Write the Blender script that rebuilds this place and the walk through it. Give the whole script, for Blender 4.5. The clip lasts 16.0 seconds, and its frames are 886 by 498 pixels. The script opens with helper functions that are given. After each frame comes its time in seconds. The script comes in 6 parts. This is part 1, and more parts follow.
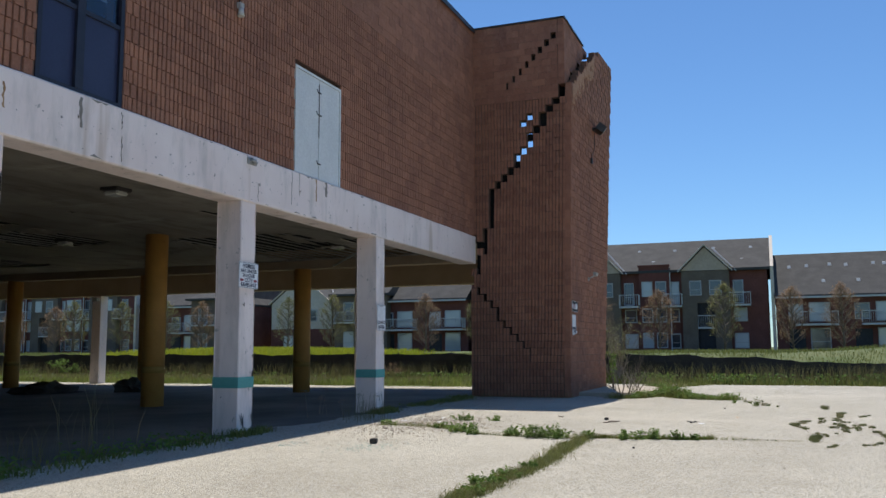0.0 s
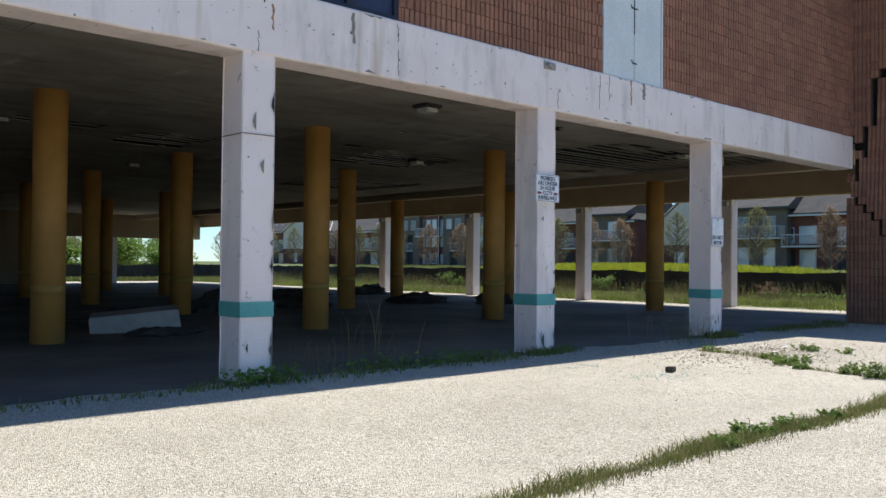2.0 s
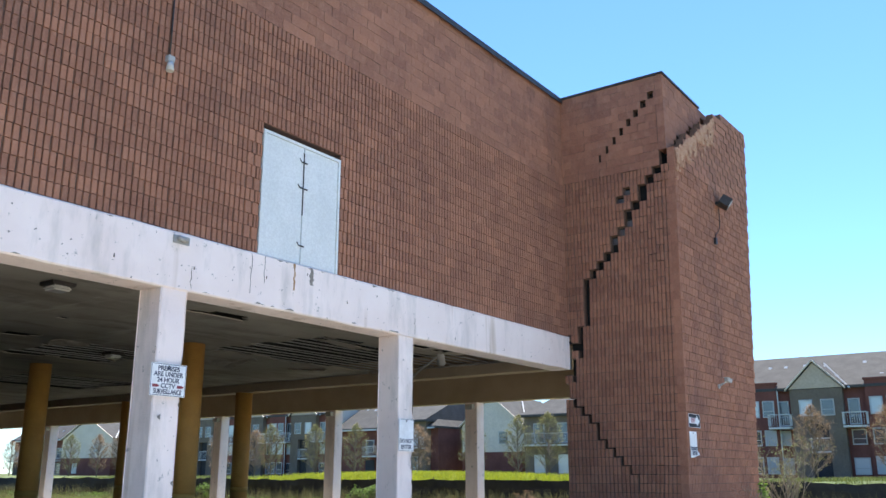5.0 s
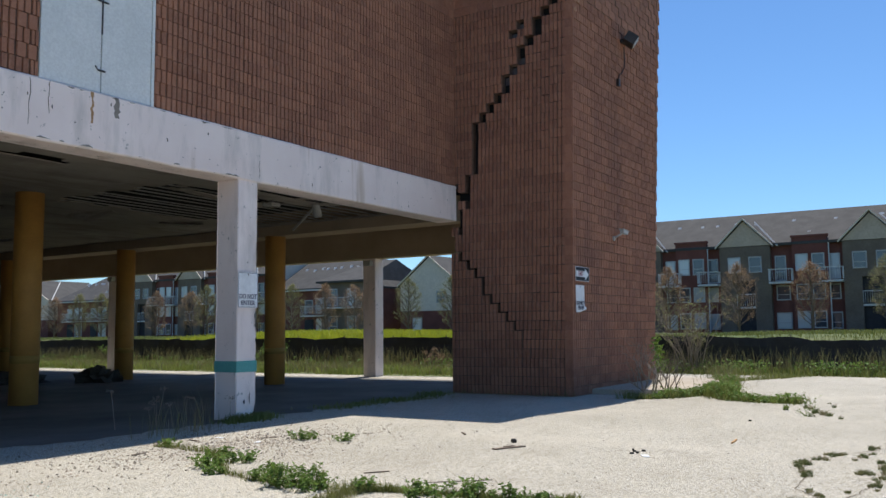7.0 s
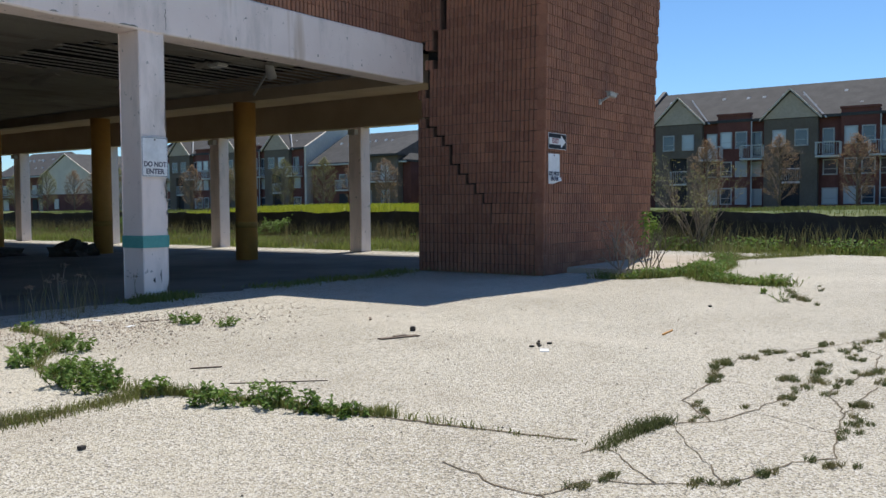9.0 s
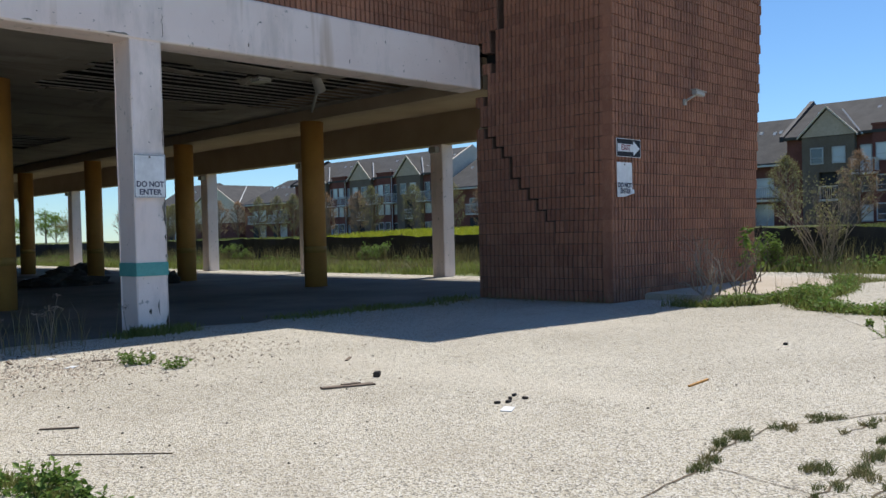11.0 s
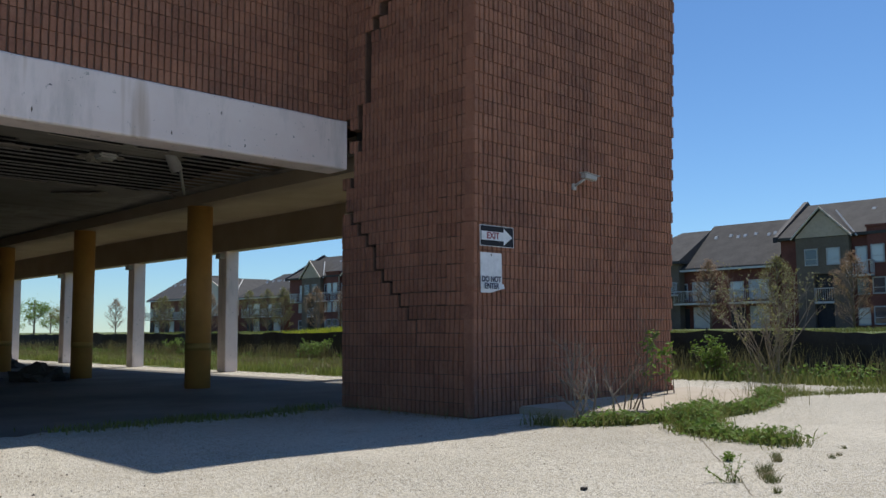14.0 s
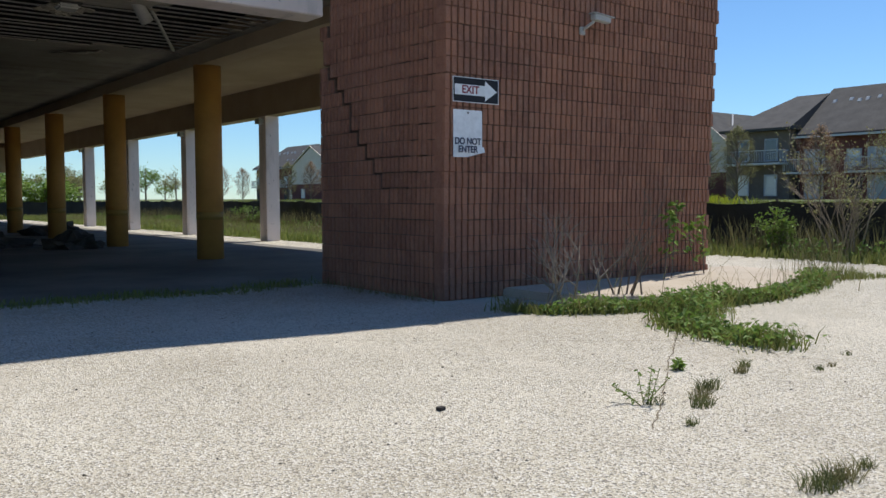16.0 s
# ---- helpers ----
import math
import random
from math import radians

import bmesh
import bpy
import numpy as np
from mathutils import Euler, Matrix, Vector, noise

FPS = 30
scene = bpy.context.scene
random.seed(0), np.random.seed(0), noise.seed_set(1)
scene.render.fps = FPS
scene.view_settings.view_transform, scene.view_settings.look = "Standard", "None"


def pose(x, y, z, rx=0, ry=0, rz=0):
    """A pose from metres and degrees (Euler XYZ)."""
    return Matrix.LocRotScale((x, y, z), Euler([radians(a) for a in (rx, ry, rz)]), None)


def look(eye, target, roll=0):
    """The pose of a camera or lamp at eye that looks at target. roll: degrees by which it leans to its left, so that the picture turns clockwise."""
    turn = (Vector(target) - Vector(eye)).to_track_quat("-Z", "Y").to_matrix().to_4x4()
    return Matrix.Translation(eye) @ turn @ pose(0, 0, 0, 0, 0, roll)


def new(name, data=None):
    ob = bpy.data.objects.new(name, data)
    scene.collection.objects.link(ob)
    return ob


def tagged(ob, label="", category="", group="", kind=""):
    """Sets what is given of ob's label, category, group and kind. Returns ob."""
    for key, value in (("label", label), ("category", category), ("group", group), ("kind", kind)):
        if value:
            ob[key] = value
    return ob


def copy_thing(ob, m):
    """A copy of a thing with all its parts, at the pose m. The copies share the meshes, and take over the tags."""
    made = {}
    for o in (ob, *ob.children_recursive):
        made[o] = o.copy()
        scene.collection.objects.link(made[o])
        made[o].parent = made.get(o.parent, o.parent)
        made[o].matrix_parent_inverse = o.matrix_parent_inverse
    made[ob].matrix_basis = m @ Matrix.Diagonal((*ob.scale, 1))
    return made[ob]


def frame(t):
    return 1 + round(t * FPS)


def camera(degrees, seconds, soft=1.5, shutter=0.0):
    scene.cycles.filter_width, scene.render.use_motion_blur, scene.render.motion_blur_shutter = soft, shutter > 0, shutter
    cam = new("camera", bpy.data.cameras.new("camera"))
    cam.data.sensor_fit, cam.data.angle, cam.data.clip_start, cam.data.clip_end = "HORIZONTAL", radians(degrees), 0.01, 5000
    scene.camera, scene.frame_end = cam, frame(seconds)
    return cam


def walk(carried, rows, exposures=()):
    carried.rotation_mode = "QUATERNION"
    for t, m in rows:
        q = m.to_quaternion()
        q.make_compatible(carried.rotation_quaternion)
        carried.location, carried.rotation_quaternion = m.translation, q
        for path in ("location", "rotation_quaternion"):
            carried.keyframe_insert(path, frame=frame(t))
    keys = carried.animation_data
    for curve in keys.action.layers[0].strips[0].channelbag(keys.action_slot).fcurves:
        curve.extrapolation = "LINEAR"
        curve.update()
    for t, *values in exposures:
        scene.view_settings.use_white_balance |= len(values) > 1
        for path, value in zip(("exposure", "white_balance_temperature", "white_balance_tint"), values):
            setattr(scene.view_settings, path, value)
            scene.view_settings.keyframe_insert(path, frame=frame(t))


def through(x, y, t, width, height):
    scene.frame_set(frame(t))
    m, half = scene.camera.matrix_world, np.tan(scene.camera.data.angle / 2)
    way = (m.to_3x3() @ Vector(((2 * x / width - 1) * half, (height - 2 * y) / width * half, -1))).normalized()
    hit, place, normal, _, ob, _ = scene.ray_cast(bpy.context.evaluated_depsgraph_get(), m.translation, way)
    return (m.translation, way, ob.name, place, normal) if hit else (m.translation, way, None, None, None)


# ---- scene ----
cam = camera(54.3, 16.0)
PATH = [
    (0, (-2.864, 2.745, 1.41), (-1.01, 3.459, 1.639), -0.3),
    (0.5, (-2.413, 2.459, 1.427), (-0.607, 3.305, 1.586), -0.0),
    (1, (-1.978, 2.296, 1.44), (-0.283, 3.354, 1.52), 0.2),
    (1.5, (-1.556, 2.085, 1.441), (-0.026, 3.373, 1.483), 0.4),
    (2, (-1.058, 2.036, 1.436), (0.3, 3.503, 1.469), 0.5),
    (2.5, (-0.578, 1.951, 1.42), (0.7, 3.489, 1.479), 0.4),
    (3, (-0.044, 1.827, 1.459), (1.228, 3.367, 1.56), 0.3),
    (3.5, (0.523, 1.69, 1.515), (1.873, 3.151, 1.725), 0.2),
    (4, (1.009, 1.524, 1.509), (2.48, 2.826, 1.882), -0.2),
    (4.2, (1.222, 1.457, 1.495), (2.727, 2.702, 1.925), -0.3),
    (6.3, (3.721, 0.944, 1.378), (5.368, 1.977, 1.847), -0.9),
    (6.5, (3.978, 0.935, 1.381), (5.639, 1.977, 1.772), -0.6),
    (7, (4.578, 0.844, 1.399), (6.265, 1.9, 1.589), -0.6),
    (7.5, (5.147, 0.723, 1.385), (6.838, 1.789, 1.451), -0.5),
    (8, (5.722, 0.572, 1.389), (7.399, 1.662, 1.388), -0.6),
    (8.5, (6.312, 0.418, 1.366), (7.964, 1.543, 1.31), -0.6),
    (9, (6.919, 0.277, 1.352), (8.551, 1.43, 1.254), -0.4),
    (9.5, (7.488, 0.206, 1.368), (9.071, 1.422, 1.259), -0.3),
    (9.7, (7.783, 0.22, 1.358), (9.336, 1.477, 1.258), -0.7),
    (11.8, (10.235, 0.164, 1.207), (11.636, 1.591, 1.185), -1.1),
    (12, (10.443, 0.165, 1.201), (11.853, 1.584, 1.19), -0.8),
    (12.5, (10.952, 0.099, 1.261), (12.374, 1.505, 1.294), -0.7),
    (13, (11.51, -0.09, 1.238), (12.927, 1.318, 1.35), -0.5),
    (13.5, (12.041, -0.195, 1.279), (13.448, 1.217, 1.441), -0.5),
    (14, (12.632, -0.16, 1.26), (14.035, 1.253, 1.445), -0.5),
    (14.5, (13.3, -0.123, 1.288), (14.677, 1.323, 1.399), -0.4),
    (15, (13.898, -0.126, 1.28), (15.225, 1.37, 1.279), -0.3),
    (15.5, (14.509, -0.111, 1.28), (15.794, 1.42, 1.209), -0.3),
    (16, (15.137, -0.112, 1.272), (16.355, 1.471, 1.155), -0.2),
]
EXPOSURES = [(0, 0.1), (0.5, 0.1), (1.5, 0.2), (2.0, 0.5), (2.5, 0.66), (3.0, 0.76), (3.5, 1.02), (4.0, 1.55), (4.2, 1.55), (6.3, 0.55), (7.0, 0.28), (8.0, 0.25), (9.5, 0.2), (12.5, 0.22), (13.5, 0.1), (14.5, -0.02), (15.0, 0.17), (15.5, 0.19), (16, 0.2)]
walk(cam, [(t, look(eye, target, roll)) for t, eye, target, roll in PATH], EXPOSURES)

# ---------------------------------------------------------------- world, sun
SUN = Vector((5.2, 1.02, 11.1)).normalized()
world = bpy.data.worlds.new("sky_world")
scene.world = world
world.use_nodes = True
wn = world.node_tree
wn.nodes.clear()
sky = wn.nodes.new("ShaderNodeTexSky")
sky.sky_type = "NISHITA"
sky.sun_disc = False
sky.sun_elevation = math.asin(SUN.z)
sky.sun_rotation = math.atan2(SUN.x, SUN.y)
sky.altitude = 200
sky.air_density = 1.0
sky.dust_density = 0.0
sky.ozone_density = 2.5
bg = wn.nodes.new("ShaderNodeBackground")
bg.inputs["Strength"].default_value = 0.094
wo = wn.nodes.new("ShaderNodeOutputWorld")
tint = wn.nodes.new("ShaderNodeMix")
tint.data_type, tint.blend_type = "RGBA", "MULTIPLY"
tint.inputs[0].default_value = 1.0
tint.inputs[7].default_value = (0.71, 0.97, 1.22, 1)
wn.links.new(sky.outputs[0], tint.inputs[6])
wn.links.new(tint.outputs[2], bg.inputs[0])
wn.links.new(bg.outputs[0], wo.inputs[0])
sun = new("sun", bpy.data.lights.new("sun", "SUN"))
sun.data.energy = 4.4
sun.data.angle = radians(0.53)
sun.data.color = (1.0, 0.95, 0.87)
sun.matrix_world = look((0, 0, 60), Vector((0, 0, 60)) - SUN)


# ---------------------------------------------------------------- materials
class Nodes:
    """A small writer of node materials."""

    def __init__(self, name, rough=0.8, metal=0.0, spec=0.3):
        self.mat = bpy.data.materials.new(name)
        self.mat.use_nodes = True
        self.t = self.mat.node_tree
        self.b = self.t.nodes["Principled BSDF"]
        self.b.inputs["Roughness"].default_value = rough
        self.b.inputs["Metallic"].default_value = metal
        self.b.inputs["Specular IOR Level"].default_value = spec
        self.co = self.t.nodes.new("ShaderNodeTexCoord")
        self.geo = self.t.nodes.new("ShaderNodeNewGeometry")

    def put(self, kind, **sets):
        n = self.t.nodes.new(kind)
        for k, v in sets.items():
            if k in n.inputs:
                self.feed(n.inputs[k], v)
        return n

    def feed(self, socket, v):
        if isinstance(v, bpy.types.NodeSocket):
            self.t.links.new(v, socket)
        else:
            socket.default_value = v

    def where(self, world_space=True, stretch=(1, 1, 1)):
        m = self.t.nodes.new("ShaderNodeMapping")
        m.inputs["Scale"].default_value = stretch
        self.t.links.new(self.geo.outputs["Position"] if world_space else self.co.outputs["Object"], m.inputs["Vector"])
        return m.outputs[0]

    def noise(self, scale, detail=4, rough=0.55, vec=None, lo=0.35, hi=0.65):
        n = self.put("ShaderNodeTexNoise", Scale=scale, Detail=detail, Roughness=rough, Vector=vec or self.where())
        r = self.t.nodes.new("ShaderNodeMapRange")
        r.inputs["From Min"].default_value, r.inputs["From Max"].default_value = lo, hi
        self.t.links.new(n.outputs["Fac"], r.inputs["Value"])
        return r.outputs[0]

    def cells(self, scale, vec=None, feature="F1", lo=0.0, hi=1.0, out="Distance"):
        n = self.t.nodes.new("ShaderNodeTexVoronoi")
        n.feature = feature
        n.inputs["Scale"].default_value = scale
        self.t.links.new(vec or self.where(), n.inputs["Vector"])
        if out == "Color":
            return n.outputs["Color"]
        r = self.t.nodes.new("ShaderNodeMapRange")
        r.inputs["From Min"].default_value, r.inputs["From Max"].default_value = lo, hi
        self.t.links.new(n.outputs[out], r.inputs["Value"])
        return r.outputs[0]

    def mix(self, fac, a, b, blend="MIX"):
        n = self.t.nodes.new("ShaderNodeMix")
        n.data_type, n.blend_type, n.clamp_factor = "RGBA", blend, True
        self.feed(n.inputs[0], fac)
        for s, v in ((n.inputs[6], a), (n.inputs[7], b)):
            self.feed(s, v if isinstance(v, bpy.types.NodeSocket) else (*v, 1))
        return n.outputs[2]

    def math(self, op, a, b=0.0):
        n = self.t.nodes.new("ShaderNodeMath")
        n.operation, n.use_clamp = op, False
        self.feed(n.inputs[0], a)
        self.feed(n.inputs[1], b)
        return n.outputs[0]

    def bump(self, height, strength=0.4, distance=0.01):
        n = self.put("ShaderNodeBump", Strength=strength, Distance=distance, Height=height)
        self.t.links.new(n.outputs[0], self.b.inputs["Normal"])

    def done(self, colour, rough=None):
        self.feed(self.b.inputs["Base Color"], colour if isinstance(colour, bpy.types.NodeSocket) else (*colour, 1))
        if rough is not None:
            self.feed(self.b.inputs["Roughness"], rough)
        return self.mat


def plain(name, base, other, scale=6.0, rough=0.8, metal=0.0, fine=60.0, bumpy=0.15, local=False, spec=0.3):
    n = Nodes(name, rough, metal, spec)
    v = n.where(not local)
    big = n.noise(scale, 5, 0.6, v)
    small = n.noise(fine, 3, 0.6, v)
    c = n.mix(big, base, other)
    c = n.mix(n.math("MULTIPLY", small, 0.35), c, tuple(x * 0.6 for x in base))
    if bumpy:
        n.bump(small, bumpy, 0.006)
    return n.done(c)


def brick_material(name, joined):
    n = Nodes(name, 0.85, 0, 0.25)
    if joined:
        rnd = n.geo.outputs["Random Per Island"]
    else:
        rnd = n.t.nodes.new("ShaderNodeObjectInfo").outputs["Random"]
    c = n.mix(rnd, (0.265, 0.122, 0.076), (0.42, 0.195, 0.118))
    c = n.mix(n.math("MULTIPLY", n.noise(1.1, 5, 0.6), 0.45), c, (0.175, 0.08, 0.058))
    c = n.mix(n.math("MULTIPLY", n.noise(24, 4, 0.7), 0.35), c, (0.43, 0.21, 0.14))
    c = n.mix(n.math("MULTIPLY", n.noise(0.55, 6, 0.65, n.where(stretch=(1.4, 1.4, 0.35)), 0.55, 0.75), 0.55), c, (0.115, 0.07, 0.06))
    # chalky rubbed patches and sooty specks
    c = n.mix(n.math("MULTIPLY", n.noise(7, 6, 0.75, n.where(stretch=(1, 1, 0.6)), 0.5, 0.72), 0.4), c, (0.47, 0.27, 0.19))
    c = n.mix(n.math("MULTIPLY", n.noise(46, 5, 0.8, None, 0.54, 0.7), 0.5), c, (0.12, 0.062, 0.047))
    n.bump(n.math("ADD", n.noise(110, 3, 0.7), n.noise(26, 4, 0.7)), 0.5, 0.006)
    return n.done(c)


M = {}
M["brick"] = brick_material("ribbed_brick", False)
M["brick_stuff"] = brick_material("ribbed_brick_mass", True)
# mortar of the joints; also paints the shade in the rib grooves
M["mortar"] = plain("dark_mortar_groove_shade", (0.19, 0.113, 0.08), (0.125, 0.077, 0.057), 8)


def painted_concrete():
    n = Nodes("white_painted_concrete", 0.62, 0, 0.35)
    c = n.mix(n.noise(0.9, 5), (0.82, 0.70, 0.655), (0.89, 0.785, 0.74))
    c = n.mix(n.math("MULTIPLY", n.noise(2.2, 6, 0.65, n.where(stretch=(1, 1, 0.25)), 0.52, 0.72), 0.55), c, (0.45, 0.41, 0.37))
    c = n.mix(n.math("MULTIPLY", n.noise(0.8, 3, 0.6, n.where(stretch=(3.0, 3.0, 0.25)), 0.63, 0.74), 0.55), c, (0.42, 0.29, 0.17))
    flake = n.noise(5.5, 7, 0.7, None, 0.635, 0.665)
    c = n.mix(n.math("MULTIPLY", flake, 0.8), c, (0.36, 0.33, 0.30))
    spot = n.noise(17, 2, 0.5, None, 0.73, 0.75)
    c = n.mix(n.math("MULTIPLY", spot, 0.85), c, (0.10, 0.085, 0.075))
    n.bump(n.math("ADD", n.noise(40, 4, 0.6), n.math("MULTIPLY", flake, -0.8)), 0.3, 0.006)
    return n.done(c)


def soffit_material():
    n = Nodes("stained_plaster_soffit", 0.9, 0, 0.2)
    c = n.mix(n.noise(0.35, 6, 0.6), (0.29, 0.26, 0.21), (0.42, 0.38, 0.315))
    c = n.mix(n.math("MULTIPLY", n.noise(1.3, 6, 0.65, n.where(stretch=(0.5, 1.6, 1)), 0.48, 0.7), 0.75), c, (0.18, 0.155, 0.13))
    c = n.mix(n.math("MULTIPLY", n.noise(0.7, 4, 0.7, n.where(stretch=(1.8, 0.4, 1)), 0.58, 0.68), 0.5), c, (0.52, 0.48, 0.41))
    n.bump(n.noise(14, 5, 0.7), 0.35, 0.02)
    return n.done(c)


def asphalt_material():
    n = Nodes("sun_bleached_asphalt", 0.93, 0, 0.2)
    stone = n.cells(95, None, "F1", 0.0, 1.0, "Color")
    hue = n.t.nodes.new("ShaderNodeSeparateColor")
    n.t.links.new(stone, hue.inputs[0])
    c = n.mix(n.noise(0.22, 6, 0.65, None, 0.38, 0.62), (0.43, 0.388, 0.302), (0.56, 0.513, 0.41))
    c = n.mix(n.math("MULTIPLY", n.math("GREATER_THAN", hue.outputs[0], 0.66), 0.7), c, (0.70, 0.675, 0.62))
    c = n.mix(n.math("MULTIPLY", n.math("GREATER_THAN", hue.outputs[1], 0.74), 0.75), c, (0.13, 0.118, 0.10))
    c = n.mix(n.math("MULTIPLY", n.noise(34, 3, 0.7, None, 0.5, 0.7), 0.15), c, (0.24, 0.215, 0.18))
    c = n.mix(n.math("MULTIPLY", n.noise(1.2, 6, 0.65, None, 0.5, 0.72), 0.4), c, (0.34, 0.298, 0.235))
    c = n.mix(n.math("MULTIPLY", n.noise(0.35, 5, 0.6, n.where(stretch=(1.0, 0.35, 1)), 0.56, 0.66), 0.35), c, (0.59, 0.54, 0.45))
    n.bump(n.cells(95, None, "F1", 0.0, 0.75), 0.8, 0.008)
    return n.done(c)


M["white"] = painted_concrete()
M["soffit"] = soffit_material()
M["asphalt"] = asphalt_material()
M["teal"] = plain("teal_paint", (0.10, 0.36, 0.33), (0.14, 0.42, 0.39), 3, 0.6)
M["yellow"] = plain("ochre_column_paint", (0.60, 0.315, 0.085), (0.48, 0.245, 0.07), 1.5, 0.6)
M["buff"] = plain("buff_painted_concrete", (0.42, 0.335, 0.235), (0.34, 0.265, 0.18), 0.8, 0.8)
# near-black colour standing in for the darkness of unlit hollows
M["void"] = plain("hollow_shade_black", (0.012, 0.011, 0.01), (0.02, 0.018, 0.016), 2, 0.9)
M["steel"] = plain("galvanised_steel", (0.42, 0.41, 0.39), (0.3, 0.29, 0.27), 5, 0.5, 0.2)
M["navy"] = plain("navy_panel", (0.028, 0.034, 0.075), (0.035, 0.042, 0.09), 2, 0.4)
M["navy_frame"] = plain("dark_window_frame", (0.02, 0.022, 0.035), (0.03, 0.03, 0.045), 4, 0.4)
M["door_paint"] = plain("white_door_paint", (0.76, 0.78, 0.77), (0.68, 0.71, 0.70), 1.4, 0.5, 0, 30, 0.08)
M["sign_white"] = plain("white_sign_face", (0.84, 0.85, 0.86), (0.78, 0.79, 0.8), 2, 0.45, 0, 8, 0.0)
M["sign_black"] = plain("black_sign_ink", (0.012, 0.012, 0.016), (0.02, 0.02, 0.025), 6, 0.6, 0, 40, 0.0)
M["sign_navy"] = plain("blue_black_sign_ink", (0.03, 0.035, 0.08), (0.04, 0.045, 0.09), 6, 0.45, 0, 40, 0.0)
M["sign_red"] = plain("maroon_sign_ink", (0.25, 0.03, 0.05), (0.3, 0.05, 0.06), 6, 0.45, 0, 40, 0.0)
M["flashing"] = plain("dark_metal_flashing", (0.05, 0.045, 0.045), (0.08, 0.07, 0.065), 3, 0.5, 0.5)
M["slab"] = plain("weathered_concrete", (0.50, 0.43, 0.34), (0.42, 0.355, 0.275), 1.2, 0.9)
M["under_floor"] = plain("shade_darkened_asphalt", (0.10, 0.095, 0.085), (0.22, 0.205, 0.18), 0.35, 0.85)
M["rubble"] = plain("charred_rubble", (0.045, 0.04, 0.036), (0.10, 0.09, 0.08), 3, 0.95, 0, 20, 0.5)
M["fabric"] = plain("black_fence_fabric", (0.028, 0.028, 0.03), (0.05, 0.048, 0.045), 1.5, 0.75, 0, 30, 0.2)
M["soil"] = plain("bare_soil", (0.17, 0.13, 0.085), (0.11, 0.09, 0.06), 1.0, 0.95, 0, 25, 0.4)
M["camera_grey"] = plain("grey_housing", (0.46, 0.46, 0.44), (0.38, 0.37, 0.35), 5, 0.5)
M["bulb"] = plain("frosted_lens", (0.6, 0.6, 0.56), (0.5, 0.5, 0.47), 5, 0.2)


def leafy(name, a, b, scale=1.5, through=0.35):
    n = Nodes(name, 0.6, 0, 0.25)
    c = n.mix(n.geo.outputs["Random Per Island"], a, b)
    c = n.mix(n.math("MULTIPLY", n.noise(scale, 3), 0.5), c, tuple(x * 0.6 for x in a))
    n.done(c)
    tr = n.t.nodes.new("ShaderNodeBsdfTranslucent")
    n.t.links.new(c, tr.inputs[0])
    sh = n.t.nodes.new("ShaderNodeMixShader")
    sh.inputs[0].default_value = through
    out = n.t.nodes["Material Output"]
    n.t.links.new(n.b.outputs[0], sh.inputs[1])
    n.t.links.new(tr.outputs[0], sh.inputs[2])
    n.t.links.new(sh.outputs[0], out.inputs[0])
    return n.mat


M["grass"] = leafy("grass_blades", (0.14, 0.175, 0.04), (0.30, 0.30, 0.10))
M["verge"] = leafy("sunlit_verge_grass", (0.19, 0.25, 0.05), (0.36, 0.38, 0.12))
M["tuft"] = leafy("wiry_olive_grass", (0.085, 0.12, 0.035), (0.20, 0.195, 0.085))
M["grass_dry"] = leafy("dry_grass_blades", (0.26, 0.225, 0.11), (0.16, 0.165, 0.065))
M["weed"] = leafy("weed_leaves", (0.13, 0.225, 0.04), (0.24, 0.34, 0.085))
M["sapling"] = leafy("sapling_leaves", (0.16, 0.26, 0.04), (0.24, 0.34, 0.07))
M["mustard"] = leafy("yellow_green_meadow", (0.34, 0.40, 0.03), (0.55, 0.54, 0.05))
M["bud"] = leafy("spring_buds", (0.36, 0.225, 0.135), (0.44, 0.31, 0.19))
M["bud_green"] = leafy("fresh_green_buds", (0.24, 0.23, 0.09), (0.36, 0.34, 0.15))
M["twig"] = plain("grey_twigs", (0.22, 0.17, 0.13), (0.14, 0.11, 0.085), 8, 0.9)
M["meadow"] = plain("meadow_ground", (0.10, 0.135, 0.04), (0.16, 0.17, 0.07), 0.25, 0.95, 0, 3, 0.6)


# ---------------------------------------------------------------- mesh helpers
def box(bm, lo, hi, mat=0, bevel=0.0):
    g = bmesh.ops.create_cube(bm, size=1.0)
    c = [(a + b) / 2 for a, b in zip(lo, hi)]
    s = [abs(b - a) for a, b in zip(lo, hi)]
    for v in g["verts"]:
        v.co = Vector((c[0] + v.co.x * s[0], c[1] + v.co.y * s[1], c[2] + v.co.z * s[2]))
    fs = {f for v in g["verts"] for f in v.link_faces}
    for f in fs:
        f.material_index = mat
    if bevel:
        bmesh.ops.bevel(bm, geom=list({e for f in fs for e in f.edges}), offset=bevel, segments=2, affect="EDGES")
    return g["verts"]


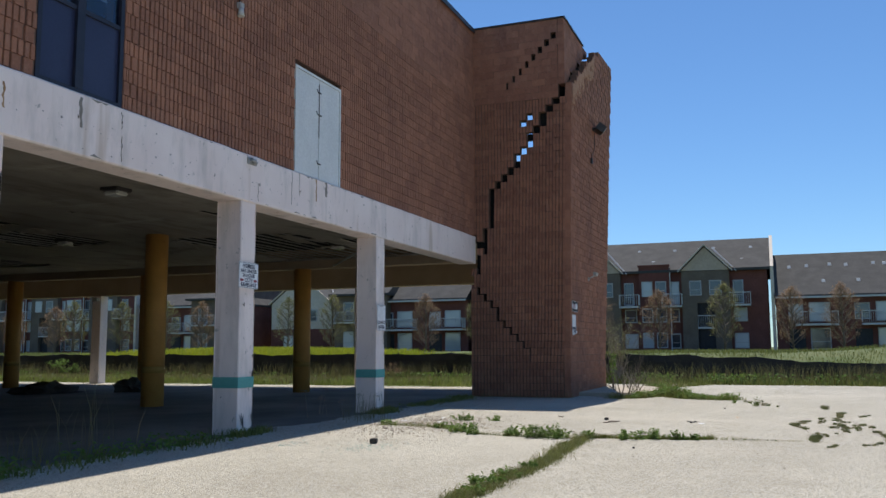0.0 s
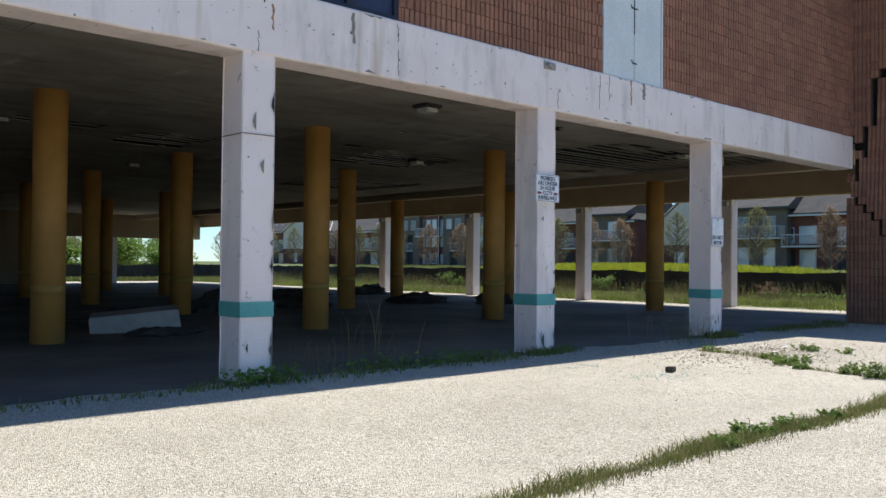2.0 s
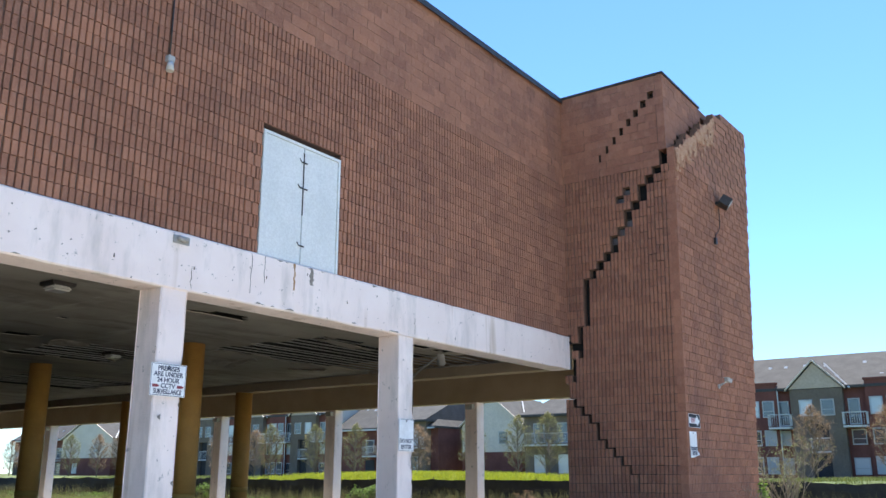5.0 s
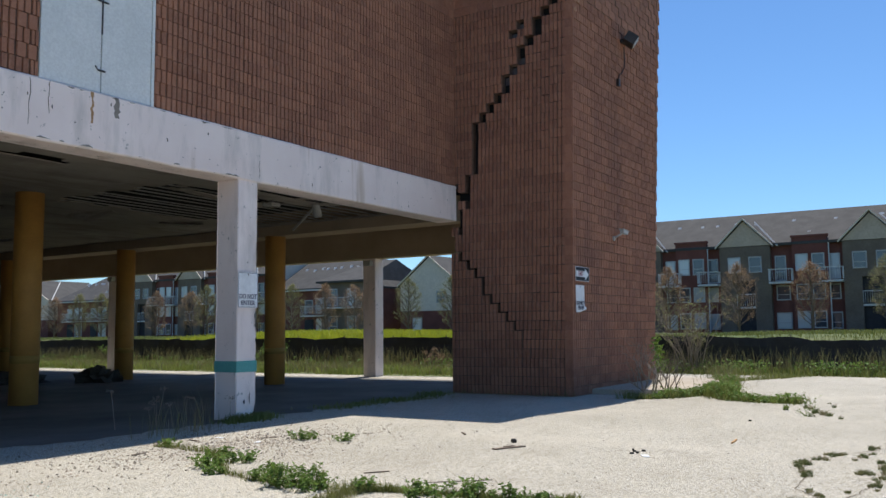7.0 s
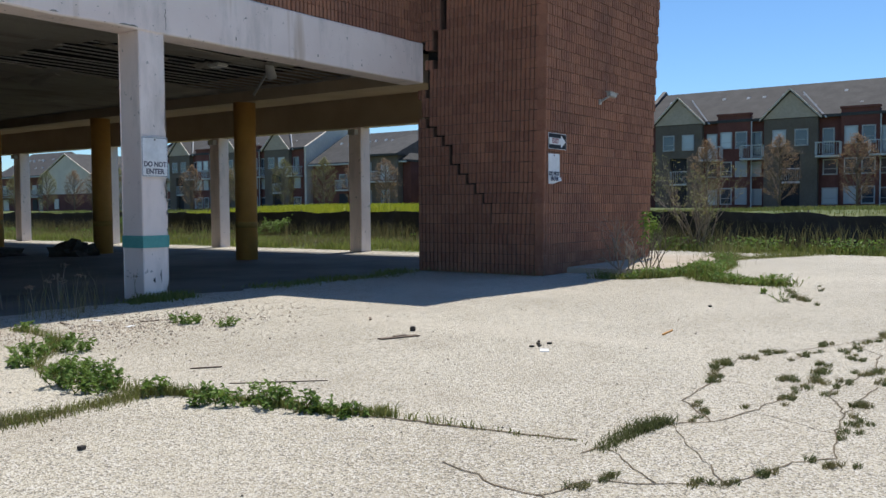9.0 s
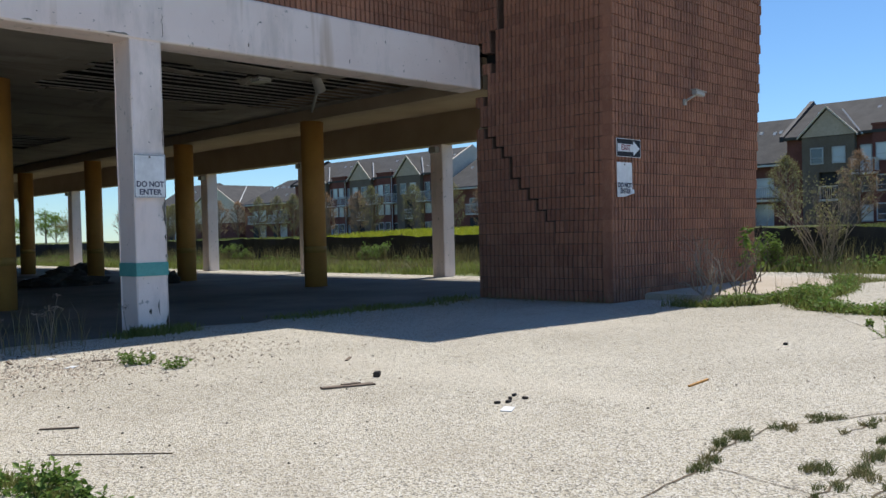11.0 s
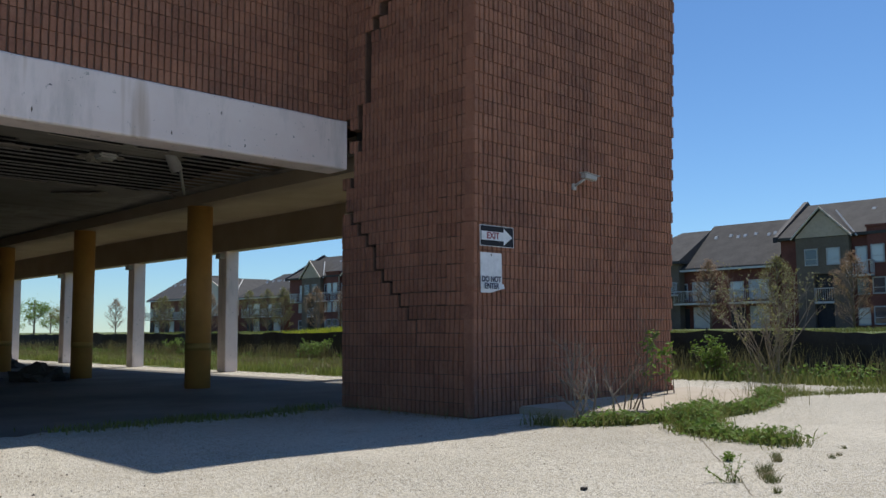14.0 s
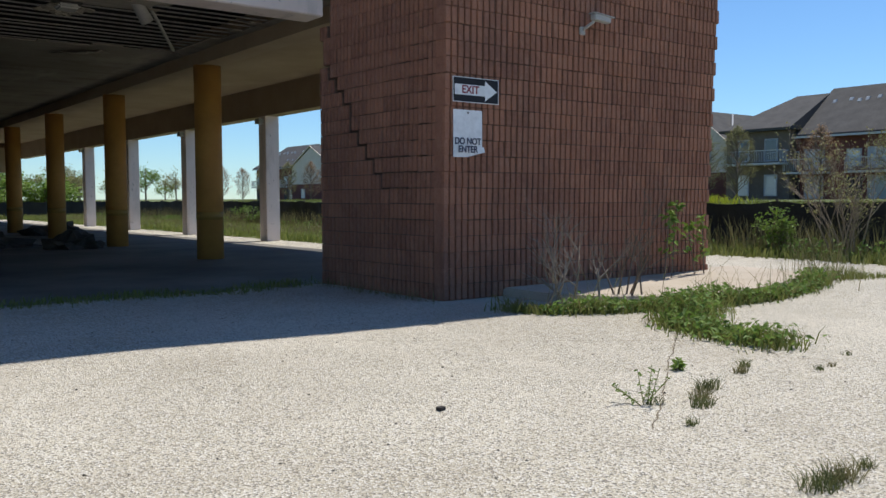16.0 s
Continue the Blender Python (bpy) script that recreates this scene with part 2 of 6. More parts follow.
def rod(bm, a, b, r0, r1=None, sides=8, mat=0, caps=True):
    a, b = Vector(a), Vector(b)
    d = b - a
    q = d.to_track_quat("Z", "Y").to_matrix()
    r1 = r0 if r1 is None else r1
    rings = []
    for p, r in ((a, r0), (b, r1)):
        rings.append([bm.verts.new(p + q @ Vector((r * math.cos(2 * math.pi * i / sides), r * math.sin(2 * math.pi * i / sides), 0))) for i in range(sides)])
    for i in range(sides):
        f = bm.faces.new((rings[0][i], rings[0][(i + 1) % sides], rings[1][(i + 1) % sides], rings[1][i]))
        f.material_index, f.smooth = mat, sides > 6
    if caps:
        for ring in (list(reversed(rings[0])), rings[1]):
            bm.faces.new(ring).material_index = mat


def solid(bm, name="mesh"):
    me = bpy.data.meshes.new(name)
    bm.normal_update()
    bm.to_mesh(me)
    bm.free()
    return me


def give(me, mats):
    for m in mats if isinstance(mats, (list, tuple)) else [mats]:
        me.materials.append(m)
    return me


def part(name, bm, mats, parent=None, label=""):
    ob = new(name, give(solid(bm, name), mats))
    if parent is not None:
        ob.parent = parent
        ob.matrix_parent_inverse = parent.matrix_world.inverted()
    if label:
        tagged(ob, label)
    return ob


def empty(name, at=(0, 0, 0)):
    ob = new(name)
    ob.empty_display_size = 0.2
    ob.location = at
    ob.matrix_basis = Matrix.Translation(at)
    bpy.context.view_layer.update()
    return ob


def boxes(name, spans, mats, parent=None, label="", bevel=0.0):
    bm = bmesh.new()
    for lo, hi in spans:
        box(bm, lo, hi, 0, bevel)
    return part(name, bm, mats, parent, label)


def joined(name, verts, faces, mats, parent=None, label=""):
    me = bpy.data.meshes.new(name)
    me.from_pydata(verts, [], faces)
    me.update()
    ob = new(name, give(me, mats))
    if parent is not None:
        ob.parent = parent
        ob.matrix_parent_inverse = parent.matrix_world.inverted()
    if label:
        tagged(ob, label)
    return ob

# ---------------------------------------------------------------- ground
def height(x, y):
    """The ground: level at the building, a low bank behind the fence."""
    k = min(max((x - 36.0) / 12.0, 0.0), 1.0)
    k = k * k * (3 - 2 * k)
    bump = 1.0 * math.exp(-(((x - 50) / 9) ** 2 + ((y + 9) / 7) ** 2))
    return k * (1.0 + 0.1 * math.sin(y * 0.21) + bump)


def ground_sheet():
    xs = [-3000, -400, -60, -20, 0, 20, 35] + [36 + 1.5 * i for i in range(16)] + [66, 80, 120, 400, 3000]
    ys = [-3000, -400, -60, -40] + [-30 + 3 * i for i in range(50)] + [160, 400, 3000]
    verts = [(x, y, height(x, y) - 0.03) for x in xs for y in ys]
    n = len(ys)
    faces = [(i * n + j, (i + 1) * n + j, (i + 1) * n + j + 1, i * n + j + 1) for i in range(len(xs) - 1) for j in range(n - 1)]
    ob = joined("ground", verts, faces, M["meadow"])
    return tagged(ob, "open grassy ground rising to a low bank", "ground", kind="structure")


ground_sheet()
EDGE = 31.6      # far edge of the paving
bm = bmesh.new()
nx, ny = 48, 60
for i in range(nx):
    for j in range(ny):
        x0, x1 = -40 + (EDGE + 40) * i / nx, -40 + (EDGE + 40) * (i + 1) / nx
        y0, y1 = -40 + 101 * j / ny, -40 + 101 * (j + 1) / ny
        vs = []
        for x, y in ((x0, y0), (x1, y0), (x1, y1), (x0, y1)):
            e = 0.5 * noise.noise(Vector((y * 0.4, 3.1, 0))) if x > EDGE - 0.1 else 0.0
            vs.append(bm.verts.new((x + e, y, 0.0)))
        bm.faces.new(vs)
bmesh.ops.remove_doubles(bm, verts=bm.verts, dist=0.001)
tagged(part("pavement", bm, M["asphalt"]), "sun-bleached cracked asphalt lot with pale aggregate", "pavement", kind="structure")

# floor overlay: its dark colour carries the undercroft's low light as well as dirt
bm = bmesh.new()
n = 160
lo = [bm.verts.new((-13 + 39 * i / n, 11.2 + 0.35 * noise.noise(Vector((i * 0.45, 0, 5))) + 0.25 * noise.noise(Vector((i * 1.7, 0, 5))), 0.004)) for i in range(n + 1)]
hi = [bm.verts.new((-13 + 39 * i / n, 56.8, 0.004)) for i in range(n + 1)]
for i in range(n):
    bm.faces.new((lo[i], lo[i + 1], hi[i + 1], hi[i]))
tagged(part("floor", bm, M["under_floor"]), "dirty asphalt floor of the undercroft, darkened for the low light", "floor", kind="structure")

# grown-over strip along the open east side
bm = bmesh.new()
n = 140
lo, hi = [], []
for i in range(n + 1):
    y = 12.6 + 50.0 * i / n
    e = 27.4 + 0.25 * noise.noise(Vector((y * 0.6, 0, 9))) + 0.2 * noise.noise(Vector((y * 2.3, 0, 9))) + 2.6 * max(0.0, 1 - i / 6.0)
    lo.append(bm.verts.new((e, y, 0.006)))
    hi.append(bm.verts.new((32.4, y, 0.006)))
for i in range(n):
    bm.faces.new((lo[i], hi[i], hi[i + 1], lo[i + 1]))
tagged(part("ground_verge", bm, M["meadow"]), "grown-over verge along the open side", "ground", kind="structure")

# ---------------------------------------------------------------- the raised building
FX0, FX1, FY, ROOF = -13.0, 21.56, 11.1, 11.16
BEAM0, BEAM1 = 3.93, 4.76
EASTX, NORTHY = 27.2, 57.0
SPACING = 6.38
ROWS_Y = [17.55 + SPACING * k for k in range(6)]


def chipped(bm, amount, seed):
    for v in bm.verts:
        v.co += Vector([amount * noise.noise(v.co * 3.1 + Vector((seed + k * 7.0, 0, 0))) for k in range(3)])


# front beam, cut into fine lengths so that its edges can be uneven
bm = bmesh.new()
n = 150
secs = []
for i in range(n + 1):
    x = FX0 + (FX1 - FX0) * i / n
    w = 0.012 * noise.noise(Vector((x * 2.1, 1, 0)))
    w2 = 0.016 * noise.noise(Vector((x * 1.3, 5, 0)))
    secs.append([bm.verts.new(p) for p in ((x, FY + 0.02, BEAM0 + w2), (x, FY, BEAM0 + 0.02 + w2), (x, FY, BEAM1 - 0.025 + w), (x, FY + 0.03, BEAM1 + w), (x, FY + 0.5, BEAM1), (x, FY + 0.5, BEAM0))])
for a, b in zip(secs, secs[1:]):
    for k in range(6):
        bm.faces.new((a[k], a[(k + 1) % 6], b[(k + 1) % 6], b[k]))
for s in (secs[0], list(reversed(secs[-1]))):
    bm.faces.new(s)
bmesh.ops.recalc_face_normals(bm, faces=bm.faces)
beam = tagged(part("trim_beam", bm, M["white"]), "white painted concrete beam with rust streaks and chips", "beam", kind="structure")


def front_column(x1, bandless=False):
    """A square white column; x1 is its far front corner."""
    w, d = 0.45, 0.5
    col = empty("concrete_column", (x1 - w / 2, FY + 0.01 + d / 2, 0))
    bm = bmesh.new()
    rings = []
    n = 24
    for i in range(n + 1):
        z = BEAM0 * i / n
        r = []
        for sx, sy in ((-1, -1), (1, -1), (1, 1), (-1, 1)):
            for q in (0, 1):
                c = 0.014 + 0.016 * max(0, noise.noise(Vector((x1 + sx, sy, z * 2.3))))
                dx, dy = (c, 0) if (q == 0) == (sx * sy > 0) else (0, c)
                r.append(bm.verts.new((x1 - w / 2 + sx * (w / 2 - dx), FY + 0.012 + d / 2 + sy * (d / 2 - dy), z)))
        rings.append(r)
    for a, b in zip(rings, rings[1:]):
        for k in range(8):
            bm.faces.new((a[k], a[(k + 1) % 8], b[(k + 1) % 8], b[k]))
    bm.faces.new(rings[-1])
    bmesh.ops.recalc_face_normals(bm, faces=bm.faces)
    part("shaft", bm, M["white"], col)
    if not bandless:
        o = 0.004
        bm = bmesh.new()
        box(bm, (x1 - w - o, FY + 0.012 - o, 0.775), (x1 + o, FY + 0.012 + d + o, 0.955))
        part("painted_band", bm, M["teal"], col, "faded teal stripe")
    if x1 > 5:
        return tagged(col, "square white painted concrete column with teal stripe", "column", "front columns")
    bm = bmesh.new()
    box(bm, (x1 - w - 0.002, FY + 0.008, 2.955), (x1 + 0.002, FY + 0.014 + d, 2.962))
    part("pour_joint", bm, M["mortar"], col)
    return tagged(col, "square white painted concrete column with teal stripe", "column", "front columns")


for x1 in (-11.5, -6.15, -0.8, 4.55, 9.84, 15.13):
    front_column(x1)


def yellow_column(x, y, top):
    col = empty("round_column", (x, y, 0))
    bm = bmesh.new()
    rod(bm, (x, y, 0), (x, y, top), 0.28, 0.28, 28)
    part("shaft", bm, M["yellow"], col)
    bm = bmesh.new()
    rod(bm, (x, y, 0.84), (x, y, 1.0), 0.284, 0.284, 28)
    part("painted_band", bm, M["yellow_band"], col, "dull darker stripe")
    return tagged(col, "round ochre yellow painted concrete column", "column", "yellow columns")


M["yellow_band"] = plain("dull_olive_band", (0.47, 0.285, 0.075), (0.39, 0.245, 0.07), 2, 0.65)
for y in ROWS_Y:
    for x in (-6.4, -1.0, 4.06, 9.58, 15.1):
        yellow_column(x, y, 4.36)
    yellow_column(22.45, y, 4.08)
yellow_column(16.6, 57.4, 3.76)


def east_column(y):
    col = empty("concrete_column", (27.0, y, 0))
    bm = bmesh.new()
    box(bm, (26.78, y - 0.24, 0), (27.22, y + 0.24, 3.76), 0, 0.015)
    part("shaft", bm, M["white"], col)
    bm = bmesh.new()
    box(bm, (26.6, y - 0.16, 3.52), (26.779, y + 0.12, 3.68), 0, 0.01)
    part("wall_light", bm, M["camera_grey"], col, "small dark box light")
    return tagged(col, "square off-white concrete column at the open side", "column", "east columns")


for y in ROWS_Y:
    east_column(y)
for x in (20.85,):
    col = empty("concrete_column", (x, NORTHY - 0.3, 0))
    bm = bmesh.new()
    box(bm, (x - 0.22, NORTHY - 0.55, 0), (x + 0.22, NORTHY - 0.05, 2.91), 0, 0.015)
    part("shaft", bm, M["white"], col)
    tagged(col, "square off-white concrete column at the far side", "column", "north columns")

# soffit with torn openings
HOLES = [(15.9, 14.3, 21.9, 17.9, 1), (17.6, 12.9, 18.7, 13.6, 2), (20.2, 12.8, 21.9, 14.5, 3), (15.6, 12.6, 16.9, 13.0, 4), (19.0, 13.1, 19.8, 13.7, 12), (7.2, 21.0, 9.0, 23.0, 5),
         (13.2, 19.6, 15.9, 22.4, 6), (11.6, 19.2, 12.3, 19.6, 7), (11.2, 16.6, 11.9, 16.9, 8), (16.2, 26, 20, 30, 9), (4.5, 20.5, 6.2, 21.2, 10), (12.2, 13.9, 13.6, 14.15, 11)]


def torn(x, y):
    for x0, y0, x1, y1, s in HOLES:
        e = 0.35 * noise.noise(Vector((x * 1.7, y * 1.7, s)))
        if x0 + e < x < x1 + e and y0 - e < y < y1 + e:
            return True
    return False


SOFF = 4.36
bm = bmesh.new()
step = 0.2
grid = {}


def gv(i, j):
    if (i, j) not in grid:
        x, y = FX0 + i * step, FY + 0.5 + j * step
        sag = 0.03 * noise.noise(Vector((x * 0.5, y * 0.5, 0)))
        grid[i, j] = bm.verts.new((x, y, SOFF + sag))
    return grid[i, j]


for i in range(int((22.2 - FX0) / step)):
    for j in range(int((32 - FY - 0.5) / step)):
        x, y = FX0 + (i + 0.5) * step, FY + 0.5 + (j + 0.5) * step
        if x < 2.5 and (i % 10 or j % 10):
            continue
        if x < 2.5:
            a, b = FX0 + i * step, FY + 0.5 + j * step
            bm.faces.new([bm.verts.new(p) for p in ((a, b, SOFF), (a, b + 2, SOFF), (a + 2, b + 2, SOFF), (a + 2, b, SOFF))])
        elif not torn(x, y):
            bm.faces.new((gv(i, j), gv(i, j + 1), gv(i + 1, j + 1), gv(i + 1, j)))
bm.faces.new([bm.verts.new(p) for p in ((FX0, 31.9, SOFF), (FX0, NORTHY, SOFF), (22.25, NORTHY, SOFF), (22.25, 31.9, SOFF))])
ceiling = tagged(part("ceiling", bm, M["soffit"]), "stained grey plaster soffit with torn openings", "ceiling", kind="structure")
ceiling.modifiers.new("thick", "SOLIDIFY").thickness = -0.02
# the deck's black puts the unlit depth above the openings into its colour
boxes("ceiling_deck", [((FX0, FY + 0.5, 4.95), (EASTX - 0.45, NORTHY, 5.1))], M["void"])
tagged(bpy.data.objects["ceiling_deck"], "deck above the torn soffit, blackened for the unlit void", "ceiling", kind="structure")


def ceiling_joist(x0, x1, y):
    bm = bmesh.new()
    box(bm, (x0, y - 0.018, SOFF + 0.03), (x1, y + 0.018, SOFF + 0.042))
    box(bm, (x0, y + 0.014, SOFF + 0.042), (x1, y + 0.018, SOFF + 0.06))
    for v in bm.verts:
        v.co.y += 0.05 * noise.noise(Vector((v.co.x * 0.6, y * 3.1, 4)))
        v.co.z += 0.03 * noise.noise(Vector((v.co.x * 0.5, y * 2.3, 9)))
    return tagged(part("ceiling_joist", bm, M["steel"]), "exposed galvanised ceiling furring channel", "joist", "ceiling joists")


for k in range(19):
    ceiling_joist(15.2, 22.2, 12.5 + 0.36 * k)
for k in range(9):
    ceiling_joist(12.6, 16.4, 19.4 + 0.36 * k)
for k in range(6):
    ceiling_joist(6.6, 9.6, 21.0 + 0.36 * k)
for k in range(10):
    ceiling_joist(15.6, 20.6, 26.0 + 0.4 * k)
for k in range(3):
    ceiling_joist(4.1, 6.6, 20.5 + 0.36 * k)

tagged(boxes("trim_inner_beam", [((22.2, FY + 0.5, 4.07), (22.66, NORTHY, 4.7))], M["buff"]), "buff painted concrete beam over the yellow columns", "beam", kind="structure")
tagged(boxes("ceiling_strip", [((22.66, FY + 0.5, 4.62), (EASTX - 0.42, NORTHY, 4.75))], M["buff"]), "buff painted concrete soffit beside the open side", "ceiling", kind="structure")
tagged(boxes("trim_east_beam", [((EASTX - 0.42, FY + 0.3, 3.75), (EASTX, NORTHY, 4.8))], M["buff"]), "buff painted concrete edge beam", "beam", kind="structure")
tagged(boxes("trim_north_beam", [((FX0, NORTHY - 0.5, 2.9), (EASTX - 0.42, NORTHY, 4.36))], M["buff"]), "buff painted concrete edge beam at the far side", "beam", kind="structure")
tagged(boxes("wall_north_lower", [((FX0, NORTHY - 0.45, 0), (12.45, NORTHY - 0.1, 2.9)), ((12.62, NORTHY - 0.45, 0), (16.05, NORTHY - 0.1, 2.9))], M["buff"]), "dim buff wall closing part of the far side", "wall", kind="structure")
# shell of the storey above
tagged(boxes("wall_east", [((EASTX - 0.3, FY + 0.3, 4.8), (EASTX, NORTHY, ROOF - 0.1))], M["mortar"]), "plain brown wall of the upper storey", "wall", kind="structure")
tagged(boxes("wall_north", [((FX0, NORTHY - 0.3, 4.36), (EASTX - 0.3, NORTHY, ROOF - 0.1))], M["mortar"]), "plain brown wall of the upper storey", "wall", kind="structure")
tagged(boxes("wall_west", [((FX0 - 0.3, FY, 0), (FX0, NORTHY, ROOF - 0.1))], M["mortar"]), "plain brown wall closing the undercroft", "wall", kind="structure")
tagged(boxes("roof", [((FX0, FY + 0.3, ROOF - 0.5), (EASTX - 0.3, NORTHY - 0.3, ROOF - 0.3))], M["void"]), "flat dark roof", "roof", kind="structure")

# ---------------------------------------------------------------- blockwork
COURSE, LONG = 0.2, 0.4


def block_data(width, ribs, name):
    """One block: the face at y = 0 towards -y, recessed joints around it; ribs = 0 gives a smooth face."""
    verts, faces, mats = [], [], []
    j = 0.005
    prof = []
    if ribs:
        p = (width - 2 * j) / ribs
        for k in range(ribs):
            a = j + k * p
            prof += [(a, 0.03), (a + 0.004, 0.004), (a + 0.01, 0.0), (a + p - 0.026, 0.0), (a + p - 0.021, 0.004), (a + p - 0.017, 0.03)]
        prof.append((width - j, 0.03))
    else:
        prof = [(j * 0.5, 0.004), (j * 0.5 + 0.003, 0.0), (width - j * 0.5 - 0.003, 0.0), (width - j * 0.5, 0.004)]
    back = 0.031 if ribs else 0.006
    z0, z1 = (0.0065, 0.194) if ribs else (0.003, 0.197)
    n = len(prof)
    for z in (z0, z1):
        verts += [(x, y, z) for x, y in prof]
    for k in range(n - 1):
        faces.append((k, k + 1, n + k + 1, n + k))
    verts += [(prof[0][0], back, z0), (prof[-1][0], back, z0), (prof[0][0], back, z1), (prof[-1][0], back, z1)]
    q = 2 * n
    faces.append(tuple(reversed(range(n))) + (q, q + 1))
    faces.append(tuple(range(n, 2 * n)) + (q + 3, q + 2))
    faces.append((0, n, q + 2, q))
    faces.append((n - 1, q + 1, q + 3, 2 * n - 1))
    # groove floors take the darker mortar colour to paint the ribs' shadow
    mats = [1 if ribs and k < n - 1 and k % 6 == 5 else 0 for k in range(len(faces))]
    b = len(verts)
    d = 0.19
    verts += [(0, back, 0), (width, back, 0), (width, d, 0), (0, d, 0), (0, back, 0.2), (width, back, 0.2), (width, d, 0.2), (0, d, 0.2)]
    for f in ((0, 1, 5, 4), (1, 2, 6, 5), (2, 3, 7, 6), (3, 0, 4, 7), (4, 5, 6, 7), (3, 2, 1, 0)):
        faces.append(tuple(b + i for i in f))
        mats.append(1)
    return verts, faces, mats


def block_mesh(width, ribs, mats):
    v, f, m = block_data(width, ribs, "block")
    me = bpy.data.meshes.new("block")
    me.from_pydata(v, [], f)
    me.polygons.foreach_set("material_index", m)
    me.update()
    return give(me, mats)


BLOCKS = {}
for wd in (LONG, LONG / 2):
    for smooth in (False, True):
        ribs = 0 if smooth else round(wd / 0.1)
        BLOCKS[wd, smooth] = (block_mesh(wd, ribs, [M["brick"], M["mortar"]]), block_data(wd, ribs, "block"))


CORNER = {k: give(v[0].copy(), []) for k, v in BLOCKS.items()}
for me in CORNER.values():
    me.polygons.foreach_set("material_index", [0] * len(me.polygons))


def lay(wall, places, singles, corner=None):
    """places: (matrix, width, smooth). The first of them are objects of their own, the rest one mesh."""
    rl = random.Random(len(places))
    places = [(m @ pose(0, rl.uniform(-0.004, 0.004), rl.uniform(-0.0015, 0.0015), rl.uniform(-0.5, 0.5), rl.uniform(-0.3, 0.3), rl.uniform(-0.4, 0.4)), wd, smooth) for m, wd, smooth in places]
    for m, wd, smooth in places[:singles]:
        at_corner = corner is not None and abs(m.translation.x - corner) < 0.01
        ob = new("brick_block", CORNER[wd, smooth] if at_corner else BLOCKS[wd, smooth][0])
        ob.parent = wall
        ob.matrix_parent_inverse = wall.matrix_world.inverted()
        ob.matrix_basis = m
    verts, faces, mats = [], [], []
    for m, wd, smooth in places[singles:]:
        v, f, ms = BLOCKS[wd, smooth][1]
        b = len(verts)
        verts += [tuple(m @ Vector(p)) for p in v]
        faces += [tuple(b + i for i in q) for q in f]
        mats += [0] * len(ms) if corner is not None and abs(m.translation.x - corner) < 0.01 else ms
    if not verts:
        return
    ob = joined("brick_block_mass", verts, faces, [M["brick_stuff"], M["mortar"]], wall)
    ob.data.polygons.foreach_set("material_index", mats)
    tagged(ob, kind="stuff")


def courses(u0, u1, z0, n0, n1, smooth_from):
    """Running bond between u0 and u1: (u, z, width, smooth, course)."""
    out = []
    for k in range(n0, n1):
        z = z0 + k * COURSE
        u = u0 - (LONG / 2 if k % 2 else 0)
        while u < u1 - 0.05:
            a, b = max(u, u0), min(u + LONG, u1)
            wd = LONG if b - a > 0.3 else LONG / 2
            if b - a > 0.15:
                out.append((a, z, wd, k >= smooth_from, k))
            u += LONG
    return out


# upper facade
WIN = (4.98, 6.5, BEAM1, 8.16)
DOOR = (11.12, 12.96, BEAM1, 6.86)
facade = tagged(boxes("wall_south", [((FX0, FY + 0.23, BEAM1), (WIN[0], FY + 0.4, ROOF - 0.06)), ((WIN[0], FY + 0.23, WIN[3]), (WIN[1], FY + 0.4, ROOF - 0.06)),
                                     ((WIN[1], FY + 0.23, BEAM1), (DOOR[0], FY + 0.4, ROOF - 0.06)), ((DOOR[0], FY + 0.23, DOOR[3]), (DOOR[1], FY + 0.4, ROOF - 0.06)),
                                     ((DOOR[1], FY + 0.23, BEAM1), (EASTX - 0.3, FY + 0.4, ROOF - 0.06))], M["mortar"]),
                "brown ribbed brick-block facade above the white beam", "wall", kind="structure")
places = []
for u, z, wd, sm, k in courses(FX0, FX1 + 0.04, BEAM1 + 0.003, 0, 32, 20):
    cut = [(x0, x1) for x0, x1, z0, z1 in (WIN, DOOR) if u + wd > x0 and u < x1 and z < z1 - 0.05]
    if cut:
        # trimmed pieces beside an opening
        for a, c in ((u, min(u + wd, cut[0][0])), (max(u, cut[0][1]), u + wd)):
            if c - a > 0.03:
                places.append((Matrix.Translation((a, FY + 0.035, z)) @ Matrix.Diagonal(((c - a) / 0.2, 1, 1, 1)), 0.2, sm))
        continue
    places.append((Matrix.Translation((u, FY + 0.035, z)), wd, sm))
places.sort(key=lambda p: (not (6.0 < p[0].translation.x < 17.2), p[0].translation.z))
FACADE_PLACES = places
bm = bmesh.new()
box(bm, (FX0, FY - 0.03, ROOF - 0.005), (FX1 + 0.01, FY + 0.45, ROOF + 0.05))
box(bm, (FX0, FY - 0.045, ROOF - 0.09), (FX1 + 0.01, FY - 0.03, ROOF + 0.05))
tagged(part("trim_coping", bm, M["flashing"]), "thin dark metal roof coping", "coping", kind="structure")

# tower: two free walls, cracked, with one wedge leaning outwards
TX, TXR, TY, TYB = 21.6, 26.98, 8.28, 11.36


def lean(z, x=21.6):
    return max(0.0, z - 1.1) * (0.025 + 0.004 * (x - 21.6))


def upper_crack(y):
    """Height of the open crack in the west wall."""
    pts = [(8.2, 9.1), (8.88, 8.5), (9.4, 7.75), (9.96, 6.8), (10.41, 6.4), (10.7, 6.1), (10.74, 5.05), (10.95, 4.8), (10.99, 3.9), (11.4, 3.3)]
    for (a, za), (b, zb) in zip(pts, pts[1:]):
        if y <= b:
            return za + (zb - za) * (y - a) / (b - a)
    return 3.3


